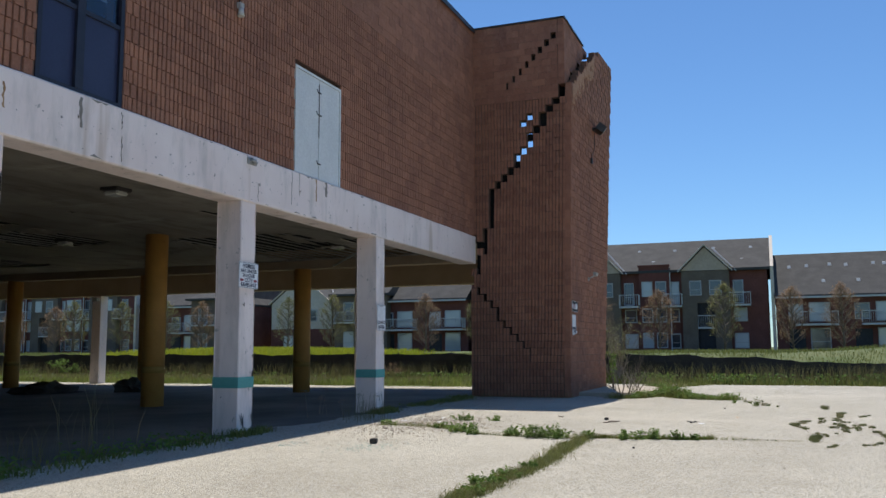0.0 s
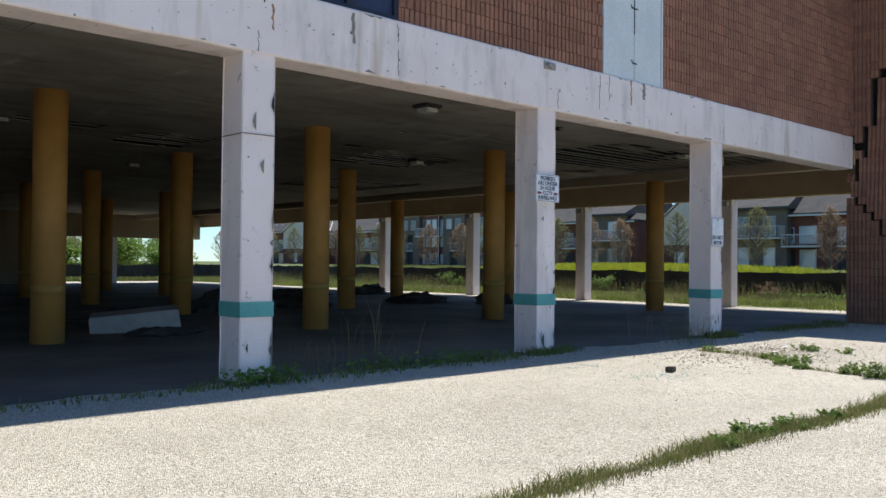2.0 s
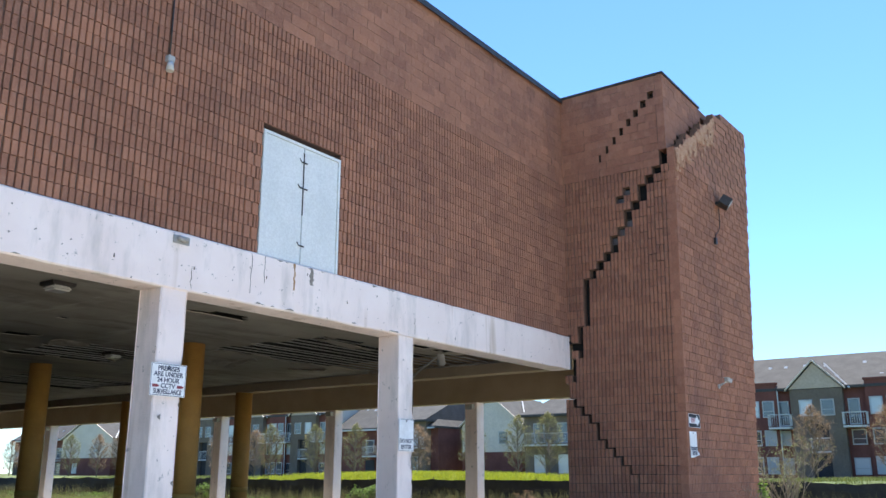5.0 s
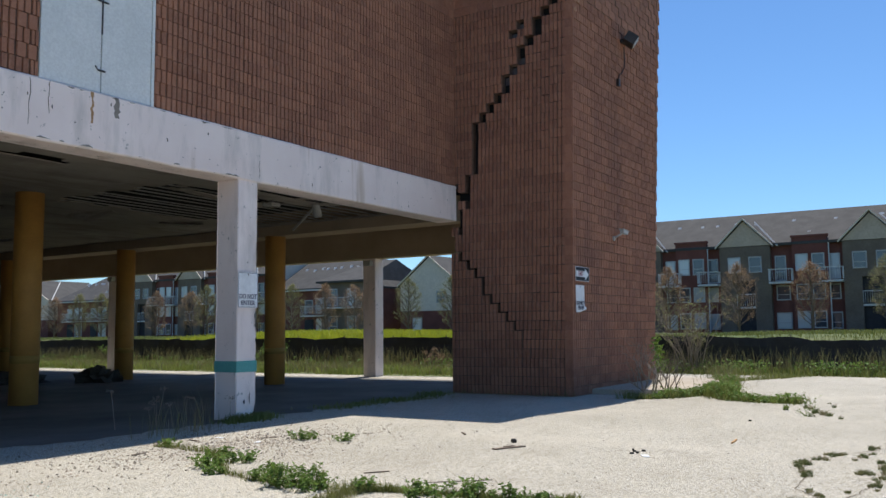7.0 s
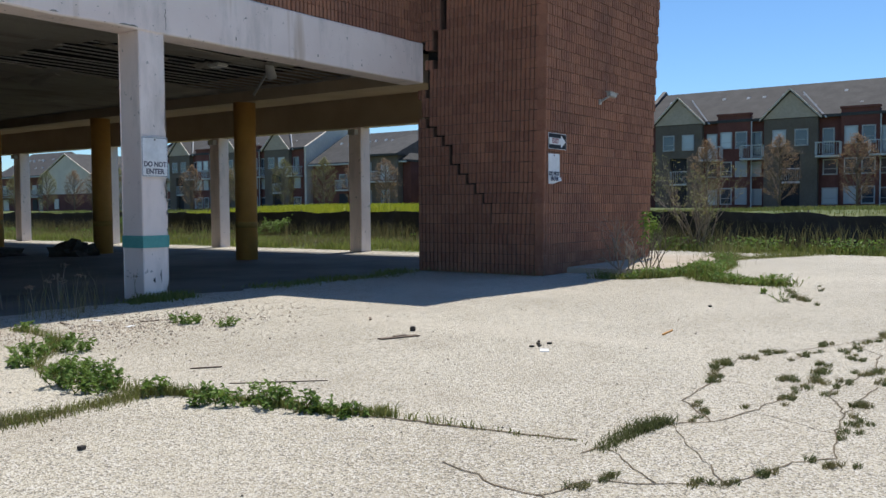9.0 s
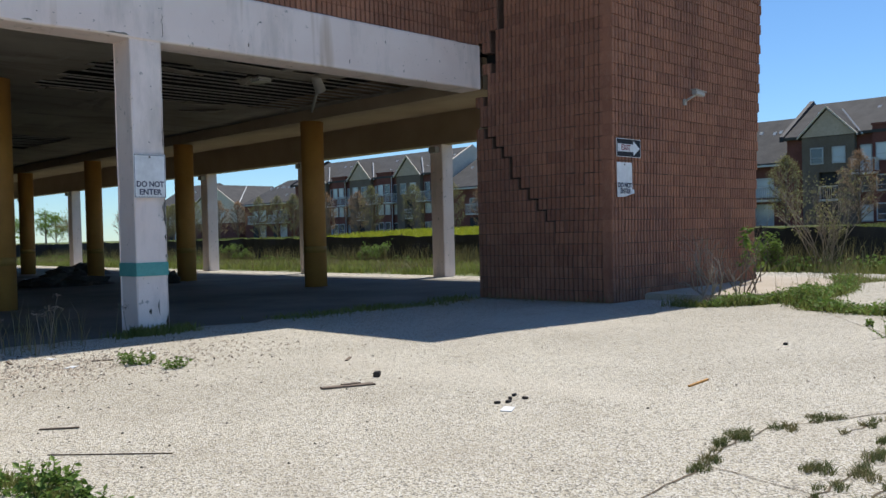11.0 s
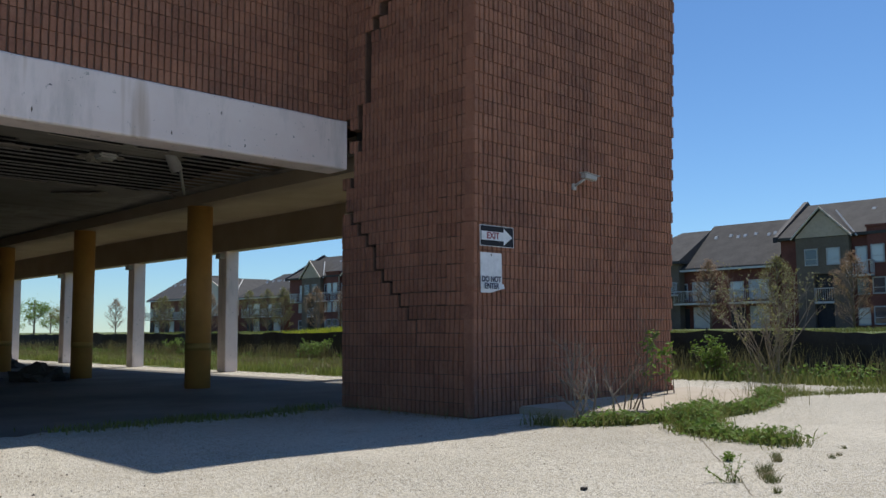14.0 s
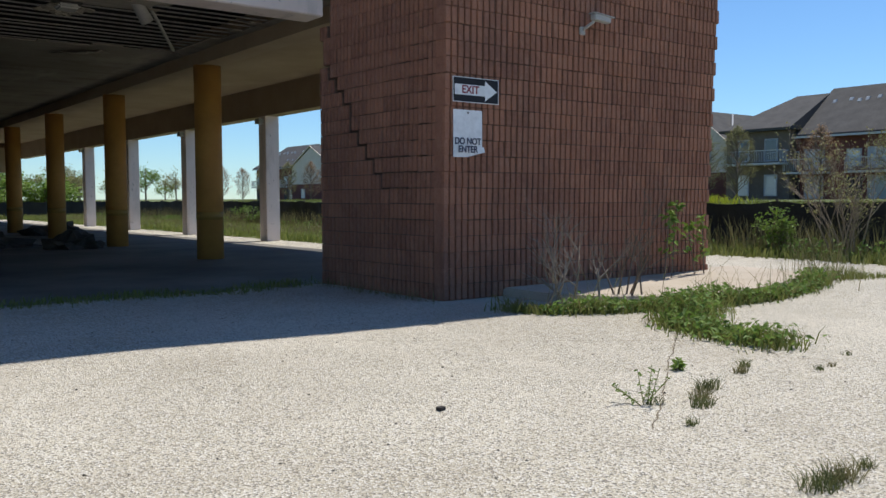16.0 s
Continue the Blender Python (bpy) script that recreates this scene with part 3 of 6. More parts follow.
def lower_crack(y):
    return 0.75 + (y - 9.1) * 1.2 if y > 9.1 else -1.0


def second_crack(y):
    return 9.5 + (9.95 - y) * 0.92


def front_crack(x):
    return 9.1 + (x - TX) * 0.62


tower_front = tagged(empty("wall_tower_front", (TX, TY, 0)), "leaning ribbed brown brick-block tower wall with broken top", "wall", kind="structure")
tower_west = tagged(empty("wall_tower_west", (TX, TYB, 0)), "shaded ribbed brown brick-block tower wall split by stepped cracks", "wall", kind="structure")
places = []
rng = random.Random(4)
for u, z, wd, sm, k in courses(TX, TXR, 0.0, 0, 57, 44):
    zc = z + 0.1
    if z > ROOF - 0.1:
        continue
    above = zc > front_crack(u + wd / 2)
    if above and (u > 24.6 or zc < front_crack(u + wd / 2) + 0.05):
        if u > 24.6 and zc > 10.95 and rng.random() < 0.5:
            continue
    if u + wd > TXR - 0.02 and wd < 0.3 and k % 4 == 1:
        continue
    m = Matrix.Translation((u, TY - (0 if above and u < 24.6 else lean(zc, u)), z))
    if not above and abs(zc - front_crack(u + wd / 2)) < 0.5:
        m = m @ pose(0, 0, 0, 0, rng.uniform(-2, 2), rng.uniform(-3, 1))
    if u + wd > TXR - 0.02 and k % 2:
        m = m @ Matrix.Diagonal(((wd - 0.05) / wd, 1, 1, 1))
    places.append((m, wd, sm))
places.sort(key=lambda p: p[0].translation.z)
FRONT_PLACES = places
places = []
HOLES_THROUGH = [(9.38, 8.3), (9.58, 8.1)]
GONE = HOLES_THROUGH + [(9.75, 7.1), (9.55, 7.3), (9.35, 7.5), (9.6, 7.1), (9.35, 7.9)]


def halves(cells, tells):
    """Splits the long blocks that a crack runs through."""
    for u, z, wd, sm, k in cells:
        if wd > 0.3 and tells(u + 0.1, z + 0.1) != tells(u + 0.3, z + 0.1):
            yield u, z, 0.2, sm, k
            yield u + 0.2, z, 0.2, sm, k
        else:
            yield u, z, wd, sm, k


for u, z, wd, sm, k in halves(courses(TY + 0.2, TYB, 0.0, 0, 57, 44), lambda y, z: (lower_crack(y) < z < upper_crack(y), z < second_crack(y), any(abs(y - a) < 0.1 and abs(z - c) < 0.05 for a, c in HOLES_THROUGH))):
    zc, yc = z + 0.1, u + wd / 2
    if z > ROOF - 0.1:
        continue
    if u + wd > TYB - 0.02 and (wd < 0.3 or k % 4 == 0) and 0.4 < z < 3.8 and k % 2:
        continue
    if any(abs(yc - a) < 0.09 and abs(zc - c) < 0.05 for a, c in HOLES_THROUGH):
        continue
    if yc > 11.06 and 3.75 < zc < 4.9:
        continue
    loose = lower_crack(yc) < zc < upper_crack(yc)
    shift = lean(zc) + 0.045 * min(1.0, max(0.0, zc - 0.7)) if loose else 0.0
    lift = 0.0
    if loose:
        lift = (0.026 if zc < 3.2 else max(-0.04, 0.026 - 0.02 * (zc - 3.2))) * min(1.0, max(0.0, (yc - 8.45) / 0.8)) * min(1.0, max(0.0, zc - 0.9))
    back = 0.0
    if -0.45 < zc - upper_crack(yc) < 0.8 and 5.5 < zc and rng.random() < 0.4:
        back = rng.uniform(-0.035, 0.03)
    if 0 < second_crack(yc) - zc < 0.36 and 8.55 < yc < 10.1 and zc > 9.2:
        # blocks nudged off the thin upper crack, a little proud
        back, shift = -0.006, 0.03 + 0.12 * (10.2 - yc) / 1.6
    places.append((Matrix.Translation((TX + back, u + wd - shift, z + lift)) @ Matrix.Rotation(radians(-90), 4, "Z"), wd, sm))
places.sort(key=lambda p: p[0].translation.z)
WEST_PLACES = places
# pale spalled patches under the broken top of the front wall
rs = random.Random(9)
bm = bmesh.new()
for i in range(380):
    x = rs.uniform(21.7, 24.4)
    z = front_crack(x) - abs(rs.gauss(0.0, 0.26)) - 0.02
    s = rs.uniform(0.04, 0.12)
    y = TY - lean(z, x) - 0.006
    vs = [bm.verts.new((x + s * rs.uniform(0.6, 1.2) * math.cos(a), y - 0.02 * rs.random(), z + s * 0.8 * rs.uniform(0.6, 1.2) * math.sin(a))) for a in (0, 1.2, 2.5, 3.7, 5.0)]
    c = bm.verts.new((x, y - 0.03, z))
    for k in range(5):
        bm.faces.new((vs[k], vs[(k + 1) % 5], c))
M["spall"] = plain("freshly_broken_brick", (0.40, 0.22, 0.14), (0.52, 0.33, 0.22), 6, 0.95)
tagged(part("spalled_face", bm, M["spall"], tower_front, "pale broken brick faces"), kind="stuff")
# inner leaf behind the cracked west wall, blackened to paint the cracks' shade, with a few gaps right through
spans = []
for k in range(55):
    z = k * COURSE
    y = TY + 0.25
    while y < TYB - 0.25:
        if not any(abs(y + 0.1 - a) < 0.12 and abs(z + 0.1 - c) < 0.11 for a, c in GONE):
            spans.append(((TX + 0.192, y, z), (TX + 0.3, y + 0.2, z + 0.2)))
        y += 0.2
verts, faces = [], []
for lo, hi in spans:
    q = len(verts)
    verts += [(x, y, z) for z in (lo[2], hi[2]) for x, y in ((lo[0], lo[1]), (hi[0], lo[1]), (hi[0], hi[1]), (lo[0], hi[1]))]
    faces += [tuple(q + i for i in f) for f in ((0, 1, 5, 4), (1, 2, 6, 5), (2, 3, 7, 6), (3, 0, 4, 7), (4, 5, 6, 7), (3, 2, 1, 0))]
joined("inner_leaf", verts, faces, M["void"], tower_west, "inner leaf coloured black to give the cracks their shade")
# leaf of the front wall, with the same shade put into its colour
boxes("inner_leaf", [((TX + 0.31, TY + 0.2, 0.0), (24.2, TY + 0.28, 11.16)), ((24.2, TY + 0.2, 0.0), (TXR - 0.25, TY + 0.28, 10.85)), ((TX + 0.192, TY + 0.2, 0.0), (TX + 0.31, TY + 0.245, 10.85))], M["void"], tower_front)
bm = bmesh.new()
box(bm, (TX - 0.04, TY - 0.04, 11.202), (TX + 0.25, TYB - 0.27, 11.25))
box(bm, (TX + 0.25, TY - 0.04, 11.202), (24.3, TY + 0.25, 11.25))
tagged(part("trim_tower_coping", bm, M["flashing"]), "dark metal coping on the tower walls, torn off at one end", "coping", kind="structure")

# ---------------------------------------------------------------- door, window and fittings of the facade
def lettering(text, size, at, mat, parent, depth=0.0015, name="lettering", wide=1.0):
    cu = bpy.data.curves.new("text", "FONT")
    cu.body, cu.size, cu.extrude, cu.align_x, cu.align_y = text, size, depth, "CENTER", "CENTER"
    cu.offset = size * 0.022
    tmp = new("text_source", cu)
    bpy.context.view_layer.update()
    me = bpy.data.meshes.new_from_object(tmp.evaluated_get(bpy.context.evaluated_depsgraph_get()))
    bpy.data.objects.remove(tmp)
    ob = new(name, give(me, mat))
    ob.parent = parent
    ob.matrix_parent_inverse = parent.matrix_world.inverted()
    ob.matrix_basis = Matrix.Translation(at) @ Matrix.Rotation(radians(90), 4, "X") @ Matrix.Diagonal((wide, 1, 1, 1))
    return ob


x0, x1, z0, z1 = DOOR
door = empty("door_1", ((x0 + x1) / 2, FY + 0.1, z0))
tagged(door, "white painted steel double door without steps, chained shut", "door", kind="structure")
boxes("door_frame", [((x0 + 0.002, FY + 0.03, z0 + 0.002), (x0 + 0.05, FY + 0.2, z1 - 0.002)), ((x1 - 0.05, FY + 0.03, z0 + 0.002), (x1 - 0.002, FY + 0.2, z1 - 0.002)),
                     ((x0 + 0.05, FY + 0.03, z1 - 0.05), (x1 - 0.05, FY + 0.2, z1 - 0.002))], M["door_paint"], door)
xm = (x0 + x1) / 2 + 0.02
for a, c in ((x0 + 0.052, xm - 0.008), (xm + 0.008, x1 - 0.052)):
    boxes("door_leaf", [((a, FY + 0.05, z0 + 0.01), (c, FY + 0.1, z1 - 0.055))], M["door_paint"], door, bevel=0.004)
boxes("seam", [((xm - 0.0075, FY + 0.07, z0 + 0.35), (xm + 0.0075, FY + 0.19, z1 - 0.06))], M["void"], door, "dark gap between the leaves")
boxes("astragal", [((xm - 0.012, FY + 0.042, z0 + 0.85), (xm + 0.012, FY + 0.0495, z1 - 0.14))], M["flashing"], door)
for z, w in ((z1 - 0.32, 0.07), (z1 - 0.78, 0.09), (z0 + 0.32, 0.06)):
    bm = bmesh.new()
    box(bm, (xm - w, FY + 0.03, z - 0.012), (xm + w, FY + 0.041, z + 0.012))
    rod(bm, (xm - w, FY + 0.035, z), (xm - w - 0.05, FY + 0.03, z + 0.05), 0.008, 0.008, 6)
    part("hasp", bm, M["flashing"], door, "rusty dark hasp")
boxes("door_backing", [((x0 + 0.05, FY + 0.2, z0), (x1 - 0.05, FY + 0.22, z1 - 0.05))], M["void"], door)

x0, x1, z0, z1 = WIN
win = empty("window_1", ((x0 + x1) / 2, FY + 0.1, z0))
tagged(win, "tall dark-framed window with navy lower panels", "window", kind="structure")
zm = 5.9
boxes("window_frame", [((x0, FY + 0.05, z0 + 0.004), (x0 + 0.07, FY + 0.2, z1)), ((x1 - 0.07, FY + 0.05, z0 + 0.004), (x1, FY + 0.2, z1)), ((x0 + 0.07, FY + 0.05, z1 - 0.07), (x1 - 0.07, FY + 0.2, z1)),
                       ((x0 + 0.07, FY + 0.05, z0 + 0.004), (x1 - 0.07, FY + 0.2, z0 + 0.06))], M["navy_frame"], win)
boxes("mullion", [((5.62, FY + 0.04, z0 + 0.06), (5.76, FY + 0.2, z1 - 0.07))], M["navy_frame"], win)
glass = Nodes("window_glass", 0.02, 0, 0.5)
glass.b.inputs["Transmission Weight"].default_value = 1.0
M["glass"] = glass.done((0.55, 0.62, 0.75))
for a, c in ((x0 + 0.07, 5.62), (5.76, x1 - 0.07)):
    boxes("transom", [((a, FY + 0.06, zm - 0.03), (c, FY + 0.18, zm + 0.03))], M["navy_frame"], win)
    boxes("lower_panel", [((a, FY + 0.09, z0 + 0.06), (c, FY + 0.12, zm - 0.03))], M["navy"], win, "navy spandrel panel")
    pane = boxes("pane", [((a, FY + 0.1, zm + 0.03), (c, FY + 0.106, z1 - 0.07))], M["glass"], win)
    pane.visible_shadow = False
boxes("blind", [((5.8, FY + 0.3, 6.3), (6.4, FY + 0.31, 7.9))], M["sign_white"], win, "half-lowered pale blind")
# added panel in the dark frame colour, painting the room's lack of light
tagged(boxes("window_room", [((x0 - 0.8, FY + 1.6, z0), (x1 + 0.8, FY + 1.7, z1 + 0.4))], M["navy_frame"]), "near-black panel standing for the dim room behind the window", "wall", kind="structure")

# small jar light with its conduit, bracket on the beam
lamp = empty("wall_lamp", (9.19, FY, 7.2))
bm = bmesh.new()
rod(bm, (9.19, FY + 0.005, 7.30), (9.19, FY + 0.005, 8.5), 0.013, 0.013, 8)
part("conduit", bm, M["flashing"], lamp)
bm = bmesh.new()
box(bm, (9.13, FY - 0.06, 7.22), (9.25, FY + 0.03, 7.32), 0, 0.01)
part("junction_box", bm, M["camera_grey"], lamp)
bm = bmesh.new()
rod(bm, (9.19, FY - 0.03, 7.08), (9.19, FY - 0.03, 7.22), 0.06, 0.045, 12)
part("lens", bm, M["bulb"], lamp, "pale glass jar")
tagged(lamp, "small jar light hanging from a wall conduit", "lamp")
bm = bmesh.new()
box(bm, (9.5, FY - 0.02, 4.58), (9.78, FY - 0.002, 4.7), 0, 0.004)
rod(bm, (9.56, FY - 0.05, 4.66), (9.72, FY - 0.05, 4.62), 0.035, 0.03, 8)
box(bm, (9.6, FY - 0.06, 4.63), (9.66, FY - 0.015, 4.68))
tagged(part("metal_bracket", bm, M["steel"]), "torn grey metal bracket still bolted to the beam", "bracket")
# chips and bolts in the beam
for i, (x, z) in enumerate(((4.37, 4.58), (4.49, 4.47), (5.66, 4.43), (6.48, 4.22), (6.47, 4.55), (8.6, 4.2), (9.9, 4.28), (10.95, 4.5), (11.3, 4.4), (13.2, 4.3), (16.5, 4.08), (18.4, 4.07), (19.6, 4.06), (12.2, 4.62), (2.2, 4.5), (14.0, 4.55))):
    r = random.Random(i)
    bm = bmesh.new()
    pts = [bm.verts.new((x + 0.016 * r.uniform(0.4, 1) * math.cos(a * 0.9), FY - 0.003, z + r.uniform(0.015, 0.045) * math.sin(a * 0.9))) for a in range(7)]
    bm.faces.new(pts)
    bmesh.ops.solidify(bm, geom=bm.faces[:], thickness=0.004)
    part("paint_chip", bm, M["soil"], beam)


# worn corners and cracks on the white concrete
M["bare"] = plain("bare_grey_concrete", (0.30, 0.27, 0.235), (0.22, 0.195, 0.17), 9, 0.95)
M["rust"] = plain("rust_stain", (0.36, 0.20, 0.09), (0.46, 0.29, 0.15), 9, 0.9)


def flake(parent, pts, y, mat, name):
    bm = bmesh.new()
    fr = [bm.verts.new((a, y, b)) for a, b in pts]
    bk = [bm.verts.new((a, y + 0.004, b)) for a, b in pts]
    bm.faces.new(fr)
    bm.faces.new(bk[::-1])
    for i in range(len(pts)):
        k = (i + 1) % len(pts)
        bm.faces.new((fr[i], bk[i], bk[k], fr[k]))
    bmesh.ops.recalc_face_normals(bm, faces=bm.faces)
    return part(name, bm, M[mat], parent)


rw = random.Random(77)
for col in [o for o in scene.objects if o.name.startswith("concrete_column") and abs(o.location.y - (FY + 0.26)) < 0.05 and o.location.x > 3]:
    x1 = col.location.x + 0.225
    for i in range(16):
        z = rw.uniform(0.12, 3.4) if i > 4 else rw.uniform(0.05, 0.5)
        w, h = rw.uniform(0.012, 0.05), rw.uniform(0.03, 0.14)
        xe = x1 - 0.016 if i % 4 else x1 - rw.uniform(0.08, 0.4)
        flake(col, [(xe, z - h), (xe, z + h), (xe - w * 0.6, z + h * rw.uniform(0.3, 0.8)), (xe - w, z + h * rw.uniform(-0.3, 0.3)), (xe - w * 0.5, z - h * rw.uniform(0.3, 0.8))], FY + 0.0095, "bare" if i % 5 else "rubble", "bare_patch")


def beam_crack(x, z0, z1, seed, mat="soil", w=0.006):
    r = random.Random(seed)
    n = 9
    mid = [(x + r.uniform(-0.014, 0.014), z0 + (z1 - z0) * i / n) for i in range(n + 1)]
    pts = [(a - w * r.uniform(0.3, 1), b) for a, b in mid] + [(a + w * r.uniform(0.3, 1), b) for a, b in reversed(mid)]
    flake(beam, pts, FY - 0.0035, mat, "beam_crack")


for i, (x, z0, z1) in enumerate(((6.47, 4.0, 4.35), (6.46, 4.45, 4.7), (9.86, 3.98, 4.3), (4.3, 3.95, 4.2), (10.98, 4.1, 4.72), (15.14, 4.0, 4.3), (11.25, 4.3, 4.74))):
    beam_crack(x, z0, z1, i)
beam_crack(4.49, 4.25, 4.56, 20, "rust", 0.02)
beam_crack(11.9, 4.3, 4.74, 21, "rust", 0.03)
beam_crack(12.3, 4.45, 4.74, 22, "bare", 0.05)
beam_crack(5.7, 4.3, 4.7, 23, "bare", 0.035)
for i in range(26):
    x = rw.uniform(2.5, 15)
    s = rw.uniform(0.03, 0.11)
    z = BEAM1 - 0.03 if i % 2 else BEAM0 + 0.03
    d = -1 if i % 2 else 1
    flake(beam, [(x - s, z), (x - s * 0.4, z + d * s * rw.uniform(0.1, 0.4)), (x + s * 0.3, z + d * s * rw.uniform(0.1, 0.5)), (x + s, z)], FY - 0.0035, "bare", "bare_patch")


def sign(name, x0, x1, z0, z1, y, label):
    ob = empty(name, ((x0 + x1) / 2, y, z0))
    boxes("plate", [((x0, y, z0), (x1, y + 0.004, z1))], M["sign_white"], ob)
    e = 0.007
    boxes("border", [((x0 + e, y - 0.0012, z0 + e), (x1 - e, y - 0.0002, z0 + 2 * e)), ((x0 + e, y - 0.0012, z1 - 2 * e), (x1 - e, y - 0.0002, z1 - e)),
                     ((x0 + e, y - 0.0012, z0 + 2 * e), (x0 + 2 * e, y - 0.0002, z1 - 2 * e)), ((x1 - 2 * e, y - 0.0012, z0 + 2 * e), (x1 - e, y - 0.0002, z1 - 2 * e))], M["sign_navy"], ob)
    bm = bmesh.new()
    for z in (z1 - 0.035,):
        rod(bm, ((x0 + x1) / 2, y - 0.006, z), ((x0 + x1) / 2, y, z), 0.012, 0.012, 8)
    part("bolt", bm, M["flashing"], ob)
    return tagged(ob, label, "sign")


s = sign("surveillance_sign", 9.31, 9.89, 2.44, 2.88, 11.085, "white sign with blue lettering bolted to a white column")
for k, line in enumerate(("PREMISES", "ARE UNDER", "24 HOUR", "CCTV", "SURVEILLANCE")):
    lettering(line, 0.088, (9.6, 11.0835, 2.81 - 0.078 * k), M["sign_navy"], s, wide=0.78 if k == 4 else 1.0)
for x in (9.40, 9.80):
    bm = bmesh.new()
    box(bm, (x - 0.05, 11.0825, 2.555), (x + 0.03, 11.0845, 2.595))
    box(bm, (x + 0.03, 11.0825, 2.563), (x + 0.055, 11.0845, 2.587))
    part("symbol", bm, M["sign_red"], s, "maroon camera-shaped mark")
s = sign("warning_sign", 14.67, 15.12, 1.82, 2.40, 11.085, "white do-not-enter sign with blank upper half on a white column")
lettering("DO NOT", 0.105, (14.895, 11.0835, 2.0), M["sign_navy"], s, wide=0.92)
lettering("ENTER", 0.105, (14.895, 11.0835, 1.895), M["sign_navy"], s)
bm = bmesh.new()
rod(bm, (14.895, 11.076, 2.36), (14.895, 11.085, 2.36), 0.012, 0.012, 8)
part("bolt", bm, M["flashing"], s)

# signs on the tower
yw = TY - lean(2.6) - 0.012
ex = empty("exit_sign", (22.085, yw, 2.46))
boxes("plate", [((21.72, yw, 2.46), (22.45, yw + 0.004, 2.76))], M["sign_black"], ex)
bm = bmesh.new()
y = yw - 0.0015
arrow = ((21.745, 2.545), (22.23, 2.545), (22.23, 2.485), (22.425, 2.61), (22.23, 2.735), (22.23, 2.675), (21.745, 2.675))
fr = [bm.verts.new((a, y - 0.001, b)) for a, b in arrow]
bk = [bm.verts.new((a, y + 0.001, b)) for a, b in arrow]
bm.faces.new(fr)
bm.faces.new(bk[::-1])
for i in range(7):
    bm.faces.new((fr[i], bk[i], bk[(i + 1) % 7], fr[(i + 1) % 7]))
bmesh.ops.recalc_face_normals(bm, faces=bm.faces)
part("arrow", bm, M["sign_white"], ex, "white arrow")
boxes("border", [((21.716, yw - 0.002, 2.456), (22.454, yw + 0.006, 2.464)), ((21.716, yw - 0.002, 2.756), (22.454, yw + 0.006, 2.764)),
                 ((21.716, yw - 0.002, 2.464), (21.724, yw + 0.006, 2.756)), ((22.446, yw - 0.002, 2.464), (22.454, yw + 0.006, 2.756))], M["sign_white"], ex)
lettering("EXIT", 0.135, (21.99, yw - 0.0055, 2.61), M["sign_red"], ex)
tagged(ex, "black and white exit arrow sign on the brick tower", "sign")
yw = TY - lean(2.2) - 0.012
ds = empty("warning_sign", (21.96, yw, 1.78))
vs, fs = [], []
nx, nz = 12, 14
for i in range(nx + 1):
    for k in range(nz + 1):
        u, v = i / nx, k / nz
        curl = max(0, u - 0.6 + 0.9 * (0.16 - v)) if v < 0.16 else 0
        vs.append((21.73 + 0.46 * u + 0.03 * curl, yw - 0.12 * curl * curl, 1.78 + 0.585 * v + 0.12 * curl))
for i in range(nx):
    for k in range(nz):
        a = i * (nz + 1) + k
        fs.append((a, a + nz + 1, a + nz + 2, a + 1))
pl = joined("plate", vs, fs, M["sign_white"], ds)
pl.modifiers.new("thick", "SOLIDIFY").thickness = 0.004
lettering("DO NOT", 0.115, (21.955, yw - 0.008, 1.975), M["sign_navy"], ds, wide=0.9)
lettering("ENTER", 0.115, (21.945, yw - 0.022, 1.875), M["sign_navy"], ds, wide=0.9)
bm = bmesh.new()
rod(bm, (21.96, yw - 0.01, 2.33), (21.96, yw, 2.33), 0.012, 0.012, 8)
part("bolt", bm, M["flashing"], ds)
tagged(ds, "white do-not-enter sign with a curled lower corner", "sign")

# security camera
yw = TY - lean(3.6, 23.9)
cam_ob = empty("security_camera", (23.95, yw, 3.5))
tip = Matrix.Translation((24.08, yw - 0.2, 3.7)) @ pose(0, 0, 0, 0, 4, 0)
bm = bmesh.new()
for v in box(bm, (-0.15, -0.05, -0.045), (0.17, 0.05, 0.04)):
    v.co = tip @ v.co
bmesh.ops.bevel(bm, geom=bm.edges[:], offset=0.012, segments=2, affect="EDGES")
part("housing", bm, M["camera_grey"], cam_ob)
bm = bmesh.new()
for v in box(bm, (-0.17, -0.06, 0.041), (0.23, 0.06, 0.052)):
    v.co = tip @ v.co
part("sunshield", bm, M["camera_grey"], cam_ob)
bm = bmesh.new()
rod(bm, (23.93, yw, 3.55), (23.97, yw - 0.19, 3.65), 0.024, 0.02, 8)
box(bm, (23.88, yw - 0.03, 3.49), (23.98, yw + 0.01, 3.6), 0, 0.01)
part("bracket", bm, M["camera_grey"], cam_ob)
bm = bmesh.new()
rod(bm, tip @ Vector((0.171, 0, 0)), tip @ Vector((0.18, 0, 0)), 0.034, 0.034, 12)
part("lens", bm, M["sign_black"], cam_ob)
tagged(cam_ob, "grey security camera housing bracketed to the tower", "camera")

# flood lamp high on the tower, loose cable below
yw = TY - lean(8.4, 24.4)
fl = empty("flood_lamp", (24.36, yw, 8.3))
bm = bmesh.new()
m = Matrix.Translation((24.4, yw - 0.22, 8.43)) @ pose(0, 0, 0, 35, 0, 25)
for v in box(bm, (-0.2, -0.14, -0.12), (0.2, 0.14, 0.12), 0, 0.0):
    v.co = m @ v.co
part("housing", bm, M["flashing"], fl)
bm = bmesh.new()
for v in box(bm, (-0.17, -0.155, -0.1), (0.17, -0.141, 0.1)):
    v.co = m @ v.co
part("lens", bm, M["bulb"], fl)
bm = bmesh.new()
